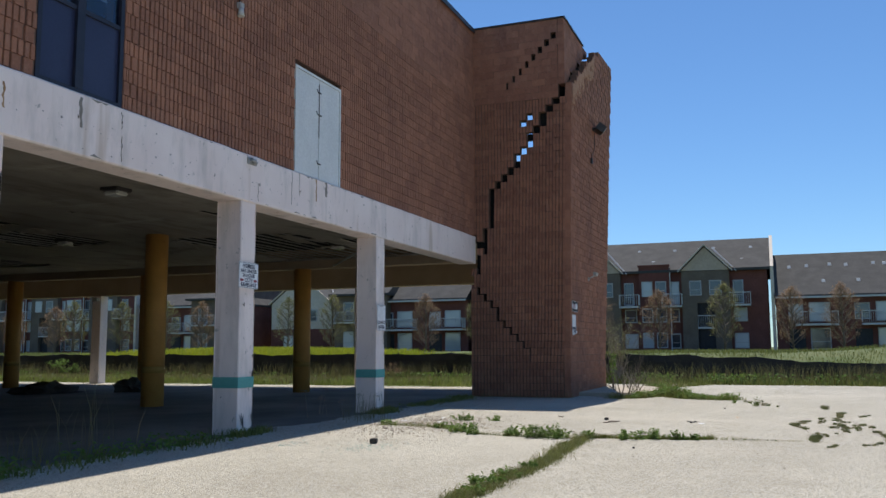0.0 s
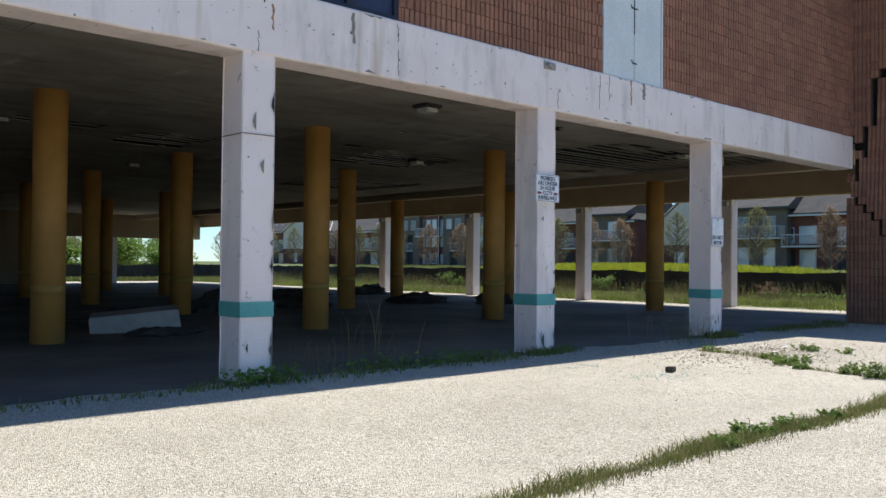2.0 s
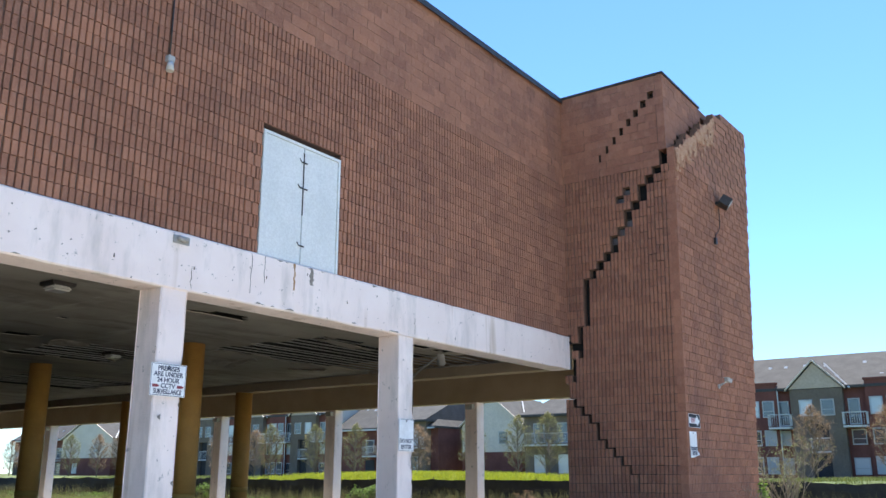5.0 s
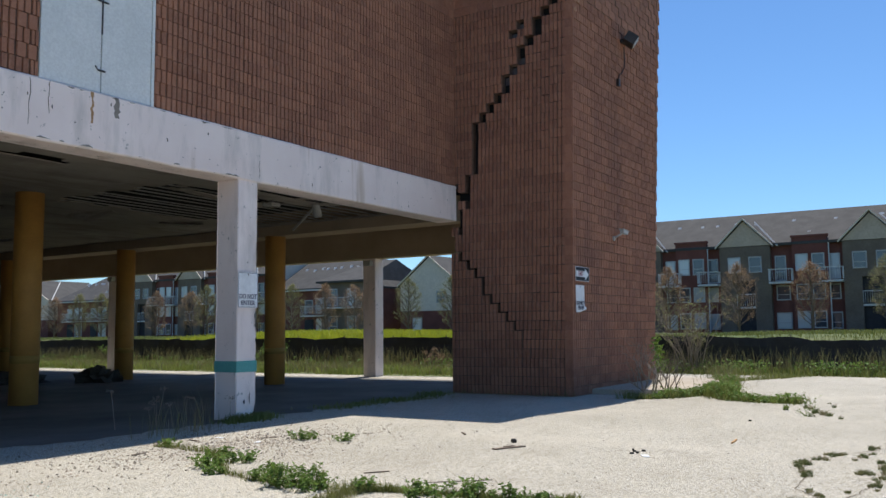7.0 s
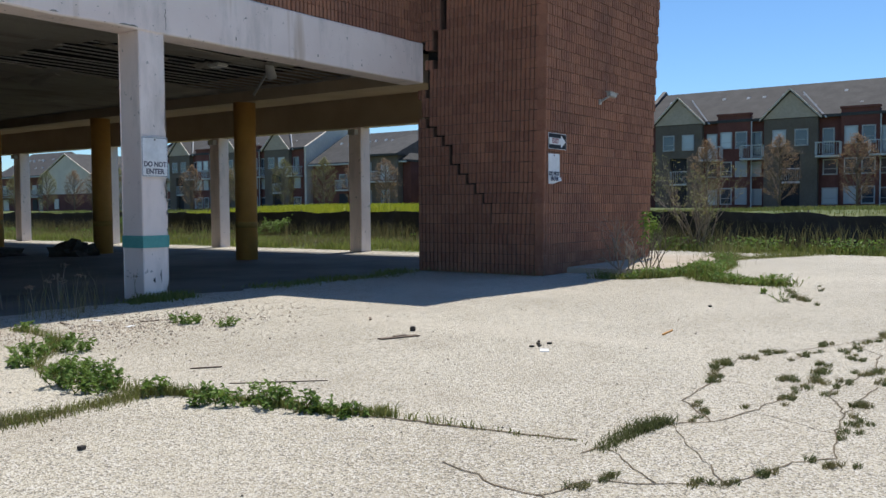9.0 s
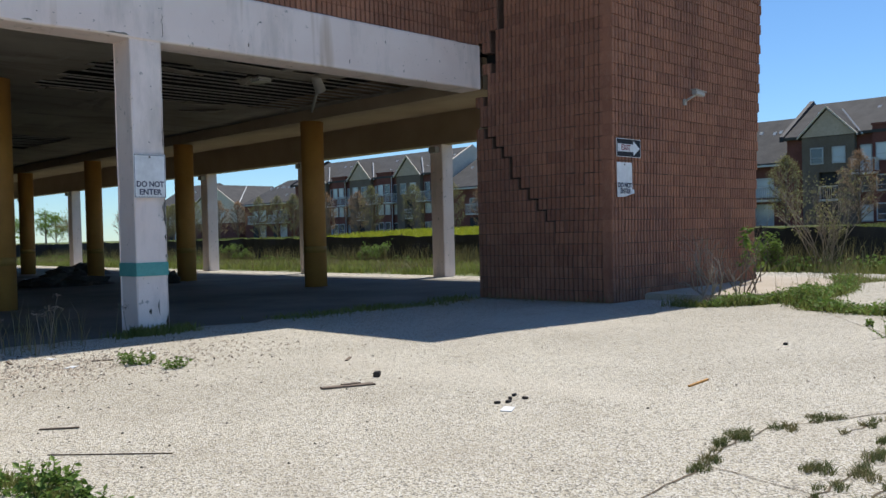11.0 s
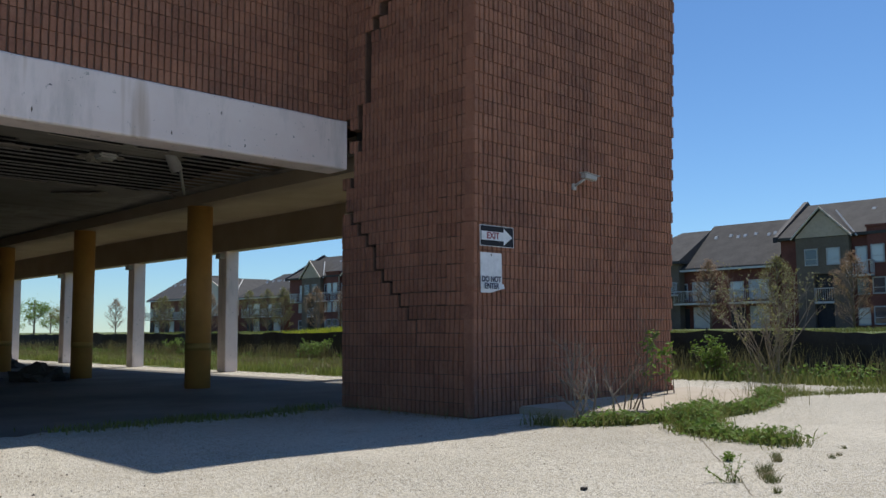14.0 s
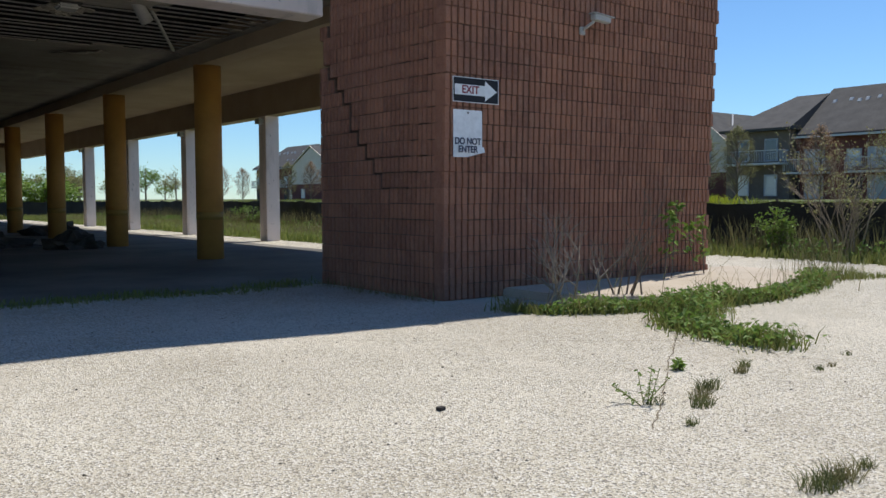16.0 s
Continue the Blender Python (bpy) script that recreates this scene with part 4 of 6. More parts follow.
box(bm, (24.3, yw - 0.12, 8.38), (24.44, yw + 0.01, 8.46))
part("bracket", bm, M["flashing"], fl)
bm = bmesh.new()
p = Vector((24.45, yw - 0.03, 8.3))
for q in ((24.52, 8.0), (24.5, 7.8), (24.35, 7.62), (24.2, 7.55), (24.12, 7.4)):
    b = Vector((q[0], TY - lean(q[1], q[0]) - 0.02, q[1]))
    rod(bm, p, b, 0.012, 0.012, 5)
    p = b
box(bm, (24.06, p.y - 0.04, 7.25), (24.17, p.y + 0.03, 7.42))
part("cable", bm, M["flashing"], fl, "loose dark cable")
tagged(fl, "tilted flood lamp with dangling cable on the tower", "lamp")


# soffit lamps
def soffit_lamp(x, y, z):
    ob = empty("ceiling_lamp", (x, y, z))
    bm = bmesh.new()
    box(bm, (x - 0.2, y - 0.2, z - 0.07), (x + 0.2, y + 0.2, z), 0, 0.012)
    part("housing", bm, M["flashing"], ob)
    bm = bmesh.new()
    box(bm, (x - 0.16, y - 0.16, z - 0.15), (x + 0.16, y + 0.16, z - 0.071), 0, 0.03)
    part("diffuser", bm, M["bulb"], ob, "yellowed lens")
    return tagged(ob, "square soffit lamp with yellowed lens, unlit", "lamp", "soffit lamps")


soffit_lamp(9.5, 13.9, SOFF)
for x, y in ((4.2, 21.0), (15.0, 20.5), (9.6, 27.2), (18.84, 14.3)):
    soffit_lamp(x, y, SOFF + 0.02)
hang = empty("hanging_pipe", (19.9, 13.9, 4.3))
bm = bmesh.new()
rod(bm, (19.75, 13.8, 4.38), (19.95, 13.9, 4.12), 0.09, 0.11, 12)
part("spotlight", bm, M["camera_grey"], hang, "pale dislodged spotlight")
bm = bmesh.new()
rod(bm, (20.0, 13.95, 4.4), (21.0, 15.6, 4.0), 0.03, 0.03, 8)
rod(bm, (20.0, 13.95, 4.4), (19.85, 13.85, 4.3), 0.02, 0.02, 6)
part("pipe", bm, M["camera_grey"], hang)
tagged(hang, "dislodged pipe and spotlight hanging from the torn soffit", "pipe")


# torn soffit flaps
def soffit_flap(x, y, w, d, tilt, turn):
    bm = bmesh.new()
    n = 6
    g = [[bm.verts.new((w * (i / n - 0.5) + 0.05 * noise.noise(Vector((x + i, y + k, 0))), d * (k / n - 0.5) + 0.05 * noise.noise(Vector((x + i, y + k, 5))), 0.05 * noise.noise(Vector((i * 0.7 + x, k * 0.7, 2))))) for k in range(n + 1)] for i in range(n + 1)]
    for i in range(n):
        for k in range(n):
            bm.faces.new((g[i][k], g[i + 1][k], g[i + 1][k + 1], g[i][k + 1]))
    ob = tagged(part("torn_soffit_board", bm, M["soffit"]), "sagging torn piece of plaster soffit", "ceiling board", "torn boards")
    ob.modifiers.new("thick", "SOLIDIFY").thickness = 0.018
    ob.matrix_basis = pose(x, y, SOFF - 0.035, tilt, tilt * 0.4, turn)
    return ob


for i, (x, y, w, d) in enumerate(((17.0, 14.6, 1.2, 0.7), (18.9, 14.7, 0.9, 0.5), (17.6, 19.0, 1.4, 0.6), (20.2, 18.8, 1.0, 0.6), (13.2, 19.5, 0.9, 0.5), (8.0, 20.9, 0.8, 0.4))):
    soffit_flap(x, y, w, d, (9, -8, 12, -10, 8, 10)[i], i * 40)


# ---------------------------------------------------------------- rubble inside
def heap(x, y, w, d, h, seed):
    bm = bmesh.new()
    bmesh.ops.create_icosphere(bm, subdivisions=3, radius=1.0)
    for v in bm.verts:
        k = 0.75 + 0.5 * noise.noise(v.co * 2.3 + Vector((seed, 0, 0))) + 0.25 * noise.noise(v.co * 6 + Vector((seed, 3, 0)))
        v.co = Vector((x + v.co.x * w * k, y + v.co.y * d * k, max(0, v.co.z * h * k)))
    return tagged(part("rubble_mound", bm, M["rubble"]), "low heap of dark rubble and torn roofing", "rubble", "rubble heaps")


for i, (x, y, w, d, h) in enumerate(((21.2, 23.4, 0.9, 0.7, 0.55), (19.3, 25.3, 1.6, 0.9, 0.45), (14.3, 25.0, 1.0, 0.8, 0.5), (12.2, 26.6, 1.6, 0.9, 0.7), (10.6, 24.6, 1.1, 0.7, 0.5),
                                      (6.4, 18.0, 0.9, 0.5, 0.22), (23.0, 33.0, 1.2, 0.8, 0.6), (7.2, 22.0, 1.5, 0.8, 0.35), (17.5, 31.0, 1.6, 1.0, 0.5))):
    heap(x, y, w, d, h, i * 3.7)
bm = bmesh.new()
box(bm, (-0.85, -0.45, 0), (0.85, 0.45, 0.42), 0, 0.02)
chipped(bm, 0.03, 3)
ob = tagged(part("concrete_slab", bm, M["camera_grey"]), "tilted pale concrete block lying in the undercroft", "concrete block")
ob.matrix_basis = pose(6.3, 19.1, 0.0, 3, -6, -24)

# ---------------------------------------------------------------- fence, bank, weeds
FENCE_X = 34.0


def fence_top(y):
    dip = 0.42 * math.exp(-(((y + 1.0) / 5.0) ** 2))
    return 1.18 - dip + 0.07 * noise.noise(Vector((y * 0.45, 2, 0))) + 0.05 * noise.noise(Vector((y * 1.9, 8, 0)))


fence = tagged(empty("silt_fence", (FENCE_X, 20, 0)), "black sagging silt fence fabric on thin posts", "fence")
posts = [-38 + 2.6 * i for i in range(58)]
for a, b in zip(posts, posts[1:]):
    vs, fs = [], []
    n = 8
    for i in range(n + 1):
        y = a + (b - a) * i / n
        sag = -0.09 * math.sin(math.pi * i / n) * (0.5 + noise.noise(Vector((a, 4, 1))))
        for k in range(5):
            z = (fence_top(y) + sag) * k / 4
            vs.append((FENCE_X + 0.10 * noise.noise(Vector((y * 0.9, z * 1.4, 3))) + 0.02 * math.sin(math.pi * i / n), y, z))
    for i in range(n):
        for k in range(4):
            fs.append((i * 5 + k, i * 5 + k + 1, i * 5 + k + 6, i * 5 + k + 5))
    ob = joined("fabric_panel", vs, fs, M["fabric"], fence)
    ob.modifiers.new("thick", "SOLIDIFY").thickness = 0.01
for y in posts:
    bm = bmesh.new()
    h = fence_top(y) + 0.06
    box(bm, (FENCE_X + 0.06, y - 0.02, 0), (FENCE_X + 0.1, y + 0.02, h))
    part("post", bm, M["twig"], fence)


xs_posts = [-18 + 2.6 * i for i in range(21)]
fence2 = tagged(empty("silt_fence", (8, 64.5, 0)), "black sagging silt fence fabric on thin posts", "fence")
for a, c in zip(xs_posts, xs_posts[1:]):
    vs, fs = [], []
    for i in range(9):
        x = a + (c - a) * i / 8
        for k in range(5):
            z = (1.15 - 0.08 * math.sin(math.pi * i / 8)) * k / 4
            vs.append((x, 64.5 + 0.1 * noise.noise(Vector((x * 0.9, z * 1.4, 6))), z))
    for i in range(8):
        for k in range(4):
            fs.append((i * 5 + k, i * 5 + k + 1, i * 5 + k + 6, i * 5 + k + 5))
    ob = joined("fabric_panel", vs, fs, M["fabric"], fence2)
    ob.modifiers.new("thick", "SOLIDIFY").thickness = 0.01
for x in xs_posts:
    bm = bmesh.new()
    box(bm, (x - 0.02, 64.56, 0), (x + 0.02, 64.6, 1.2))
    part("post", bm, M["twig"], fence2)


def blades(name, spots, mats, label, category, width=0.012, bend=0.35, seed=1):
    """spots: (x, y, z, height). Each blade is a tapering bent strip."""
    r = random.Random(seed)
    vs, fs = [], []
    for x, y, z, h in spots:
        a = r.uniform(0, 2 * math.pi)
        dx, dy = math.cos(a), math.sin(a)
        w = width * r.uniform(0.6, 1.3)
        l = bend * h * r.uniform(0.2, 1.2)
        b = r.uniform(0, 2 * math.pi)
        lx, ly = l * math.cos(b), l * math.sin(b)
        k = len(vs)
        vs += [(x - dx * w, y - dy * w, z), (x + dx * w, y + dy * w, z), (x + dx * w * 0.7 + lx * 0.35, y + dy * w * 0.7 + ly * 0.35, z + h * 0.6),
               (x - dx * w * 0.7 + lx * 0.35, y - dy * w * 0.7 + ly * 0.35, z + h * 0.6), (x + lx, y + ly, z + h)]
        fs += [(k, k + 1, k + 2, k + 3), (k + 3, k + 2, k + 4)]
    ob = joined(name, vs, fs, mats)
    return tagged(ob, label, category, kind="stuff")


def leaves(name, spots, mats, label, category, seed=1, parent=None, stuff=True):
    """spots: (x, y, z, size). Folded lance-shaped leaves."""
    r = random.Random(seed)
    vs, fs = [], []
    for x, y, z, s in spots:
        q = Euler((r.uniform(-0.9, 0.9), r.uniform(-0.9, 0.9), r.uniform(0, 6.28))).to_matrix()
        k = len(vs)
        for p in ((0, 0, 0), (0.28 * s, 0.45 * s, 0.08 * s), (0, s, -0.1 * s), (-0.28 * s, 0.45 * s, 0.08 * s)):
            vs.append(tuple(Vector((x, y, z)) + q @ Vector(p)))
        fs += [(k, k + 1, k + 2), (k, k + 2, k + 3)]
    ob = joined(name, vs, fs, mats, parent)
    if stuff:
        tagged(ob, label, category, kind="stuff")
    return ob


rg = random.Random(11)


def scatter(n, fx, fy, h0, h1, thin=None, z=None):
    out = []
    while len(out) < n:
        x, y = fx(), fy()
        if thin and rg.random() > thin(x, y):
            continue
        out.append((x, y, height(x, y) - 0.02 if z is None else z, rg.uniform(h0, h1)))
    return out


patch = lambda x, y: 0.25 + 0.75 * max(0, min(1, 0.5 + 1.6 * noise.noise(Vector((x * 0.5, y * 0.5, 0)))))
blades("grass", scatter(26000, lambda: 31.2 + 2.7 * rg.random() ** 0.8, lambda: rg.uniform(-16, 62), 0.08, 0.3, patch), M["grass"], "green weeds and grass in front of the fence", "grass", 0.022, 0.5, 2)
blades("verge_grass", scatter(26000, lambda: 27.35 + 4.4 * rg.random(), lambda: rg.uniform(12.8, 62), 0.05, 0.3, lambda x, y: patch(x, y) ** 2, 0.0), M["verge"], "grass and weeds on the grown-over verge", "grass", 0.016, 0.6, 12)
blades("dry_grass", scatter(9000, lambda: 27.9 + 3.8 * rg.random(), lambda: rg.uniform(12.8, 62), 0.08, 0.4, lambda x, y: 1.1 - patch(x, y), 0.0), M["grass_dry"], "dry bleached grass on the verge", "grass", 0.013, 0.7, 14)
blades("verge_grass", scatter(9000, lambda: rg.uniform(-16, 33), lambda: rg.uniform(61, 64.4), 0.1, 0.4, patch), M["grass"], "grass before the far fence", "grass", 0.03, 0.6, 13)
blades("dry_grass", scatter(11000, lambda: rg.uniform(32.3, 33.95), lambda: rg.uniform(-16, 62), 0.3, 0.95, patch), M["grass_dry"], "tall dry stalks against the fence", "grass", 0.009, 0.4, 3)
leaves("weed", [(x, y, z + rg.uniform(0.05, 0.4), 0.12) for x, y, z, h in scatter(5500, lambda: rg.uniform(32.0, 33.9), lambda: rg.uniform(-16, 62), 0.1, 0.5, lambda x, y: max(0, 1.5 * noise.noise(Vector((x * 0.6, y * 0.6, 9)))) ** 1.0 + 0.02)],
       M["weed"], "leafy weeds against the fence", "weeds", 4)
blades("meadow_grass", scatter(80000, lambda: 35 + 30 * rg.random() ** 1.4, lambda: rg.uniform(-28, 75), 0.06, 0.26, patch), M["grass"], "rough meadow grass on the bank", "grass", 0.015, 0.6, 5)
blades("meadow_flowers", scatter(40000, lambda: rg.uniform(40, 54), lambda: rg.uniform(24, 49), 0.15, 0.6, lambda x, y: patch(x, y) * max(0, min(1, 1.25 - abs(y - 36.5) / 10))), M["mustard"], "yellow-green flowering meadow strip", "meadow", 0.028, 0.6, 6)


# ---------------------------------------------------------------- trees
def branching(bm, a, direction, length, radius, depth, tips, r, spread=0.6, up=0.25):
    b = a + direction * length
    rod(bm, a, b, radius, radius * 0.62, 5 if depth > 1 else 3, 0, False)
    tips.append((b, depth))
    if depth <= 0:
        return
    for k in range(3 if depth > 1 else 4):
        f = r.uniform(0.45, 1.0)
        d = (direction + Vector((r.uniform(-1, 1), r.uniform(-1, 1), r.uniform(-0.35, 0.5) + up)) * spread).normalized()
        branching(bm, a.lerp(b, f), d, length * r.uniform(0.55, 0.8), radius * 0.5, depth - 1, tips, r, spread, up)


def set_back(m):
    """The far row is drawn up at 80 m and stands at about 100 m, larger in step."""
    c = Matrix.Translation((5.7, 0.6, 1.39))
    return c @ Matrix.Scale(1.3, 4) @ c.inverted() @ m


def young_tree(seed, tall, bud, wide=1.0):
    """A young street tree with an ascending crown just in bud."""
    r = random.Random(seed)
    tree = empty("young_tree")
    bm = bmesh.new()
    rod(bm, (0, 0, 0), (0.03, 0.02, tall * 0.5), 0.07, 0.05, 8)
    rod(bm, (0.03, 0.02, tall * 0.5), (0.0, 0.05, tall * 0.93), 0.05, 0.012, 6)
    part("trunk", bm, M["twig"], tree)
    bm = bmesh.new()
    tips = []
    for i in range(44):
        f = i / 44
        z = tall * (0.07 + 0.84 * f)
        a = i * 2.4 + r.uniform(-0.4, 0.4)
        out = wide * tall * (0.21 * math.sin(math.pi * min(1, 0.25 + 0.8 * f)) + 0.03)
        d = Vector((math.cos(a), math.sin(a), 0.85)).normalized()
        branching(bm, Vector((0.02, 0.03, z)), d, out * 0.75, 0.032, 2, tips, r, 0.55, 0.3)
    part("crown_wood", bm, M["twig"], tree)
    spots = []
    for p, depth in tips:
        for k in range(4 if depth else 5):
            spots.append((p.x + r.gauss(0, 0.1), p.y + r.gauss(0, 0.1), p.z + r.gauss(0, 0.1), r.uniform(0.06, 0.115)))
    leaves("crown", spots, M[bud], "", "", seed, tree, False)
    return tagged(tree, "young street tree with brown-budding bare branches" if bud == "bud" else "young street tree with fresh green-yellow buds", "tree", "street trees")


kinds = [young_tree(21, 5.5, "bud", 0.95), young_tree(22, 5.2, "bud", 1.05), young_tree(23, 5.6, "bud_green", 0.95)]
spots = [(68, y) for y in (-2.2, 1.2, 6.0, 10.8, 15.6, 20.6, 25.5, 30.4)] + [(67 + rg.uniform(-1, 1), 35 + 4.6 * i + rg.uniform(-0.8, 0.8)) for i in range(20)]
for i, (x, y) in reversed(list(enumerate(spots))):
    k = (0, 1, 0, 1, 0, 0, 2, 0)[i] if i < 8 else (2, 1, 0, 2, 2)[i % 5]
    m = Matrix.Translation((x, y, height(x, y) - 0.05)) @ Matrix.Rotation(i * 1.7, 4, "Z")
    m = set_back(m)
    if i < 3:
        kinds[(0, 1, 2)[i]].matrix_basis = m
    else:
        copy_thing(kinds[k], m)


def shrub(at, tall, wide, seed, bud, label, stems=9, leaf=(0.02, 0.05), mat="twig", spread=0.75, up=0.12, thick=0.012):
    r = random.Random(seed)
    ob = empty("shrub", at)
    bm = bmesh.new()
    tips = []
    for i in range(stems):
        a = r.uniform(0, 6.28)
        d = Vector((math.cos(a) * wide * r.uniform(0.3, 1.6), math.sin(a) * wide * r.uniform(0.3, 1.6), r.uniform(0.6, 1.4))).normalized()
        branching(bm, Vector(at) + Vector((r.gauss(0, 0.16), r.gauss(0, 0.16), 0)), d, tall * r.uniform(0.2, 0.42), thick, 3, tips, r, spread, up)
    part("stalk", bm, M[mat], ob)
    if bud:
        sp = [(p.x + r.gauss(0, 0.04), p.y + r.gauss(0, 0.04), p.z + r.gauss(0, 0.04), r.uniform(*leaf)) for p, d in tips for k in range(2)]
        leaves("foliage", sp, M[bud], "", "", seed, ob, False)
    return tagged(ob, label, "shrub")


M["pale_twig"] = plain("bleached_dead_twigs", (0.36, 0.29, 0.225), (0.25, 0.195, 0.15), 9, 0.9)
shrub((32.8, 9.1, 0), 3.3, 0.4, 31, "bud_green", "pale bare shrub in bud before the fence", 13, (0.04, 0.09), "pale_twig", 0.8, 0.4, 0.02)
shrub((32.9, 10.6, 0), 1.15, 0.4, 34, "sapling", "bright leafy shrub before the fence", 8, (0.06, 0.12))
shrub((33.0, 27.5, 0), 1.3, 0.7, 33, "weed", "low leafy shrub before the fence", 9, (0.06, 0.12))
shrub((33.1, 19.0, 0), 1.1, 0.8, 36, "bud", "brown bare shrub before the fence", 8, (0.03, 0.06))
shrub((33.1, 38.0, 0), 1.2, 0.8, 37, "weed", "low leafy shrub before the fence", 8, (0.06, 0.12))
shrub((49, -7.5, height(49, -7.5)), 2.6, 0.7, 38, "sapling", "bright green bushes on the bank", 14, (0.12, 0.25))
shrub((50, -10.5, height(50, -10.5)), 2.8, 0.7, 39, "sapling", "bright green bushes on the bank", 14, (0.12, 0.25))

# ---------------------------------------------------------------- apartment row
M["shingle"] = plain("grey_roof_shingle", (0.06, 0.058, 0.057), (0.088, 0.085, 0.082), 0.8, 0.9, 0, 6, 0.3)
M["red_brick"] = plain("far_red_brick", (0.155, 0.058, 0.047), (0.205, 0.08, 0.063), 0.6, 0.9, 0, 5, 0.1)
M["taupe_brick"] = plain("far_taupe_brick", (0.155, 0.122, 0.095), (0.20, 0.16, 0.125), 0.6, 0.9, 0, 5, 0.1)
M["siding"] = plain("far_pale_siding", (0.68, 0.59, 0.49), (0.74, 0.65, 0.55), 0.5, 0.8, 0, 4, 0.1)
M["gable_siding"] = plain("taupe_gable_siding", (0.50, 0.40, 0.31), (0.56, 0.46, 0.36), 0.5, 0.8, 0, 4, 0.1)
M["white_trim"] = plain("white_trim_paint", (0.62, 0.62, 0.61), (0.56, 0.56, 0.55), 2, 0.6)
M["window_trim"] = plain("grey_white_window_frame", (0.48, 0.48, 0.48), (0.42, 0.42, 0.42), 2, 0.6)
# dark trim paint, also used to paint the shade of the porches
M["dark_trim_shade"] = plain("dark_trim_recess_shade", (0.03, 0.03, 0.035), (0.045, 0.045, 0.05), 2, 0.6)
gl = Nodes("far_window_glass", 0.06, 0, 0.9)
pick = gl.t.nodes.new("ShaderNodeObjectInfo").outputs["Random"]
M["far_glass"] = gl.done(gl.mix(gl.math("GREATER_THAN", pick, 0.45), (0.05, 0.062, 0.08), gl.mix(pick, (0.22, 0.26, 0.31), (0.58, 0.6, 0.6))))
GX, BASE = 80.0, 0.95


def apartment_window(house, y, z0, z1, w, x=GX, door=False):
    win = boxes("window" if not door else "balcony_door", [((x - 0.05, y - w / 2, z0), (x + 0.05, y - w / 2 + 0.09, z1)), ((x - 0.05, y + w / 2 - 0.09, z0), (x + 0.05, y + w / 2, z1)),
                            ((x - 0.05, y - w / 2 + 0.09, z0), (x + 0.05, y + w / 2 - 0.09, z0 + 0.1)), ((x - 0.05, y - w / 2 + 0.09, z1 - 0.1), (x + 0.05, y + w / 2 - 0.09, z1)),
                            ((x - 0.04, y - w / 2 + 0.09, z0 + (z1 - z0) * 0.36), (x + 0.04, y + w / 2 - 0.09, z0 + (z1 - z0) * 0.36 + 0.05))], M["window_trim"], house)
    boxes("pane", [((x - 0.02, y - w / 2 + 0.09, z0 + 0.1), (x + 0.0, y + w / 2 - 0.09, z1 - 0.1))], M["far_glass"], win)


def apartment_balcony(house, y, z, w, x=GX, deep=1.3):
    slab = boxes("balcony", [((x - deep, y - w / 2, z - 0.16), (x, y + w / 2, z))], M["white_trim"], house)
    bars = []
    n = max(4, int(w / 0.16))
    for i in range(n + 1):
        yy = y - w / 2 + w * i / n
        bars.append(((x - deep + 0.02, yy - 0.011, z + 0.08), (x - deep + 0.05, yy + 0.011, z + 0.98)))
    for s in (-1, 1):
        for i in range(1, 6):
            xx = x - deep * i / 6
            bars.append(((xx - 0.018, y + s * w / 2 - 0.02, z + 0.08), (xx + 0.018, y + s * w / 2 + 0.02, z + 0.98)))
        bars.append(((x - deep + 0.04, y + s * w / 2 - 0.03, z + 0.98), (x, y + s * w / 2 + 0.03, z + 1.05)))
    bars.append(((x - deep, y - w / 2, z + 0.98), (x - deep + 0.07, y + w / 2, z + 1.05)))
    boxes("railing", bars, M["white_trim"], slab)


def roof_prism(name, house, y0, y1, x0, x1, eave, ridge, mats, hip0=0.0, hip1=0.0):
    """A ridged roof along y; hip0 and hip1 draw its ends in."""
    bm = bmesh.new()
    xm = (x0 + x1) / 2
    v = [bm.verts.new(p) for p in ((x0, y0, eave), (x1, y0, eave), (x1, y1, eave), (x0, y1, eave), (xm, y0 + hip0, ridge), (xm, y1 - hip1, ridge))]
    for f in ((0, 3, 5, 4), (1, 4, 5, 2), (0, 4, 1), (3, 2, 5), (0, 1, 2, 3)):
        bm.faces.new([v[i] for i in f])
    box(bm, (x0, y0, eave - 0.22), (x1, y1, eave - 0.001))
    return part(name, bm, mats, house)


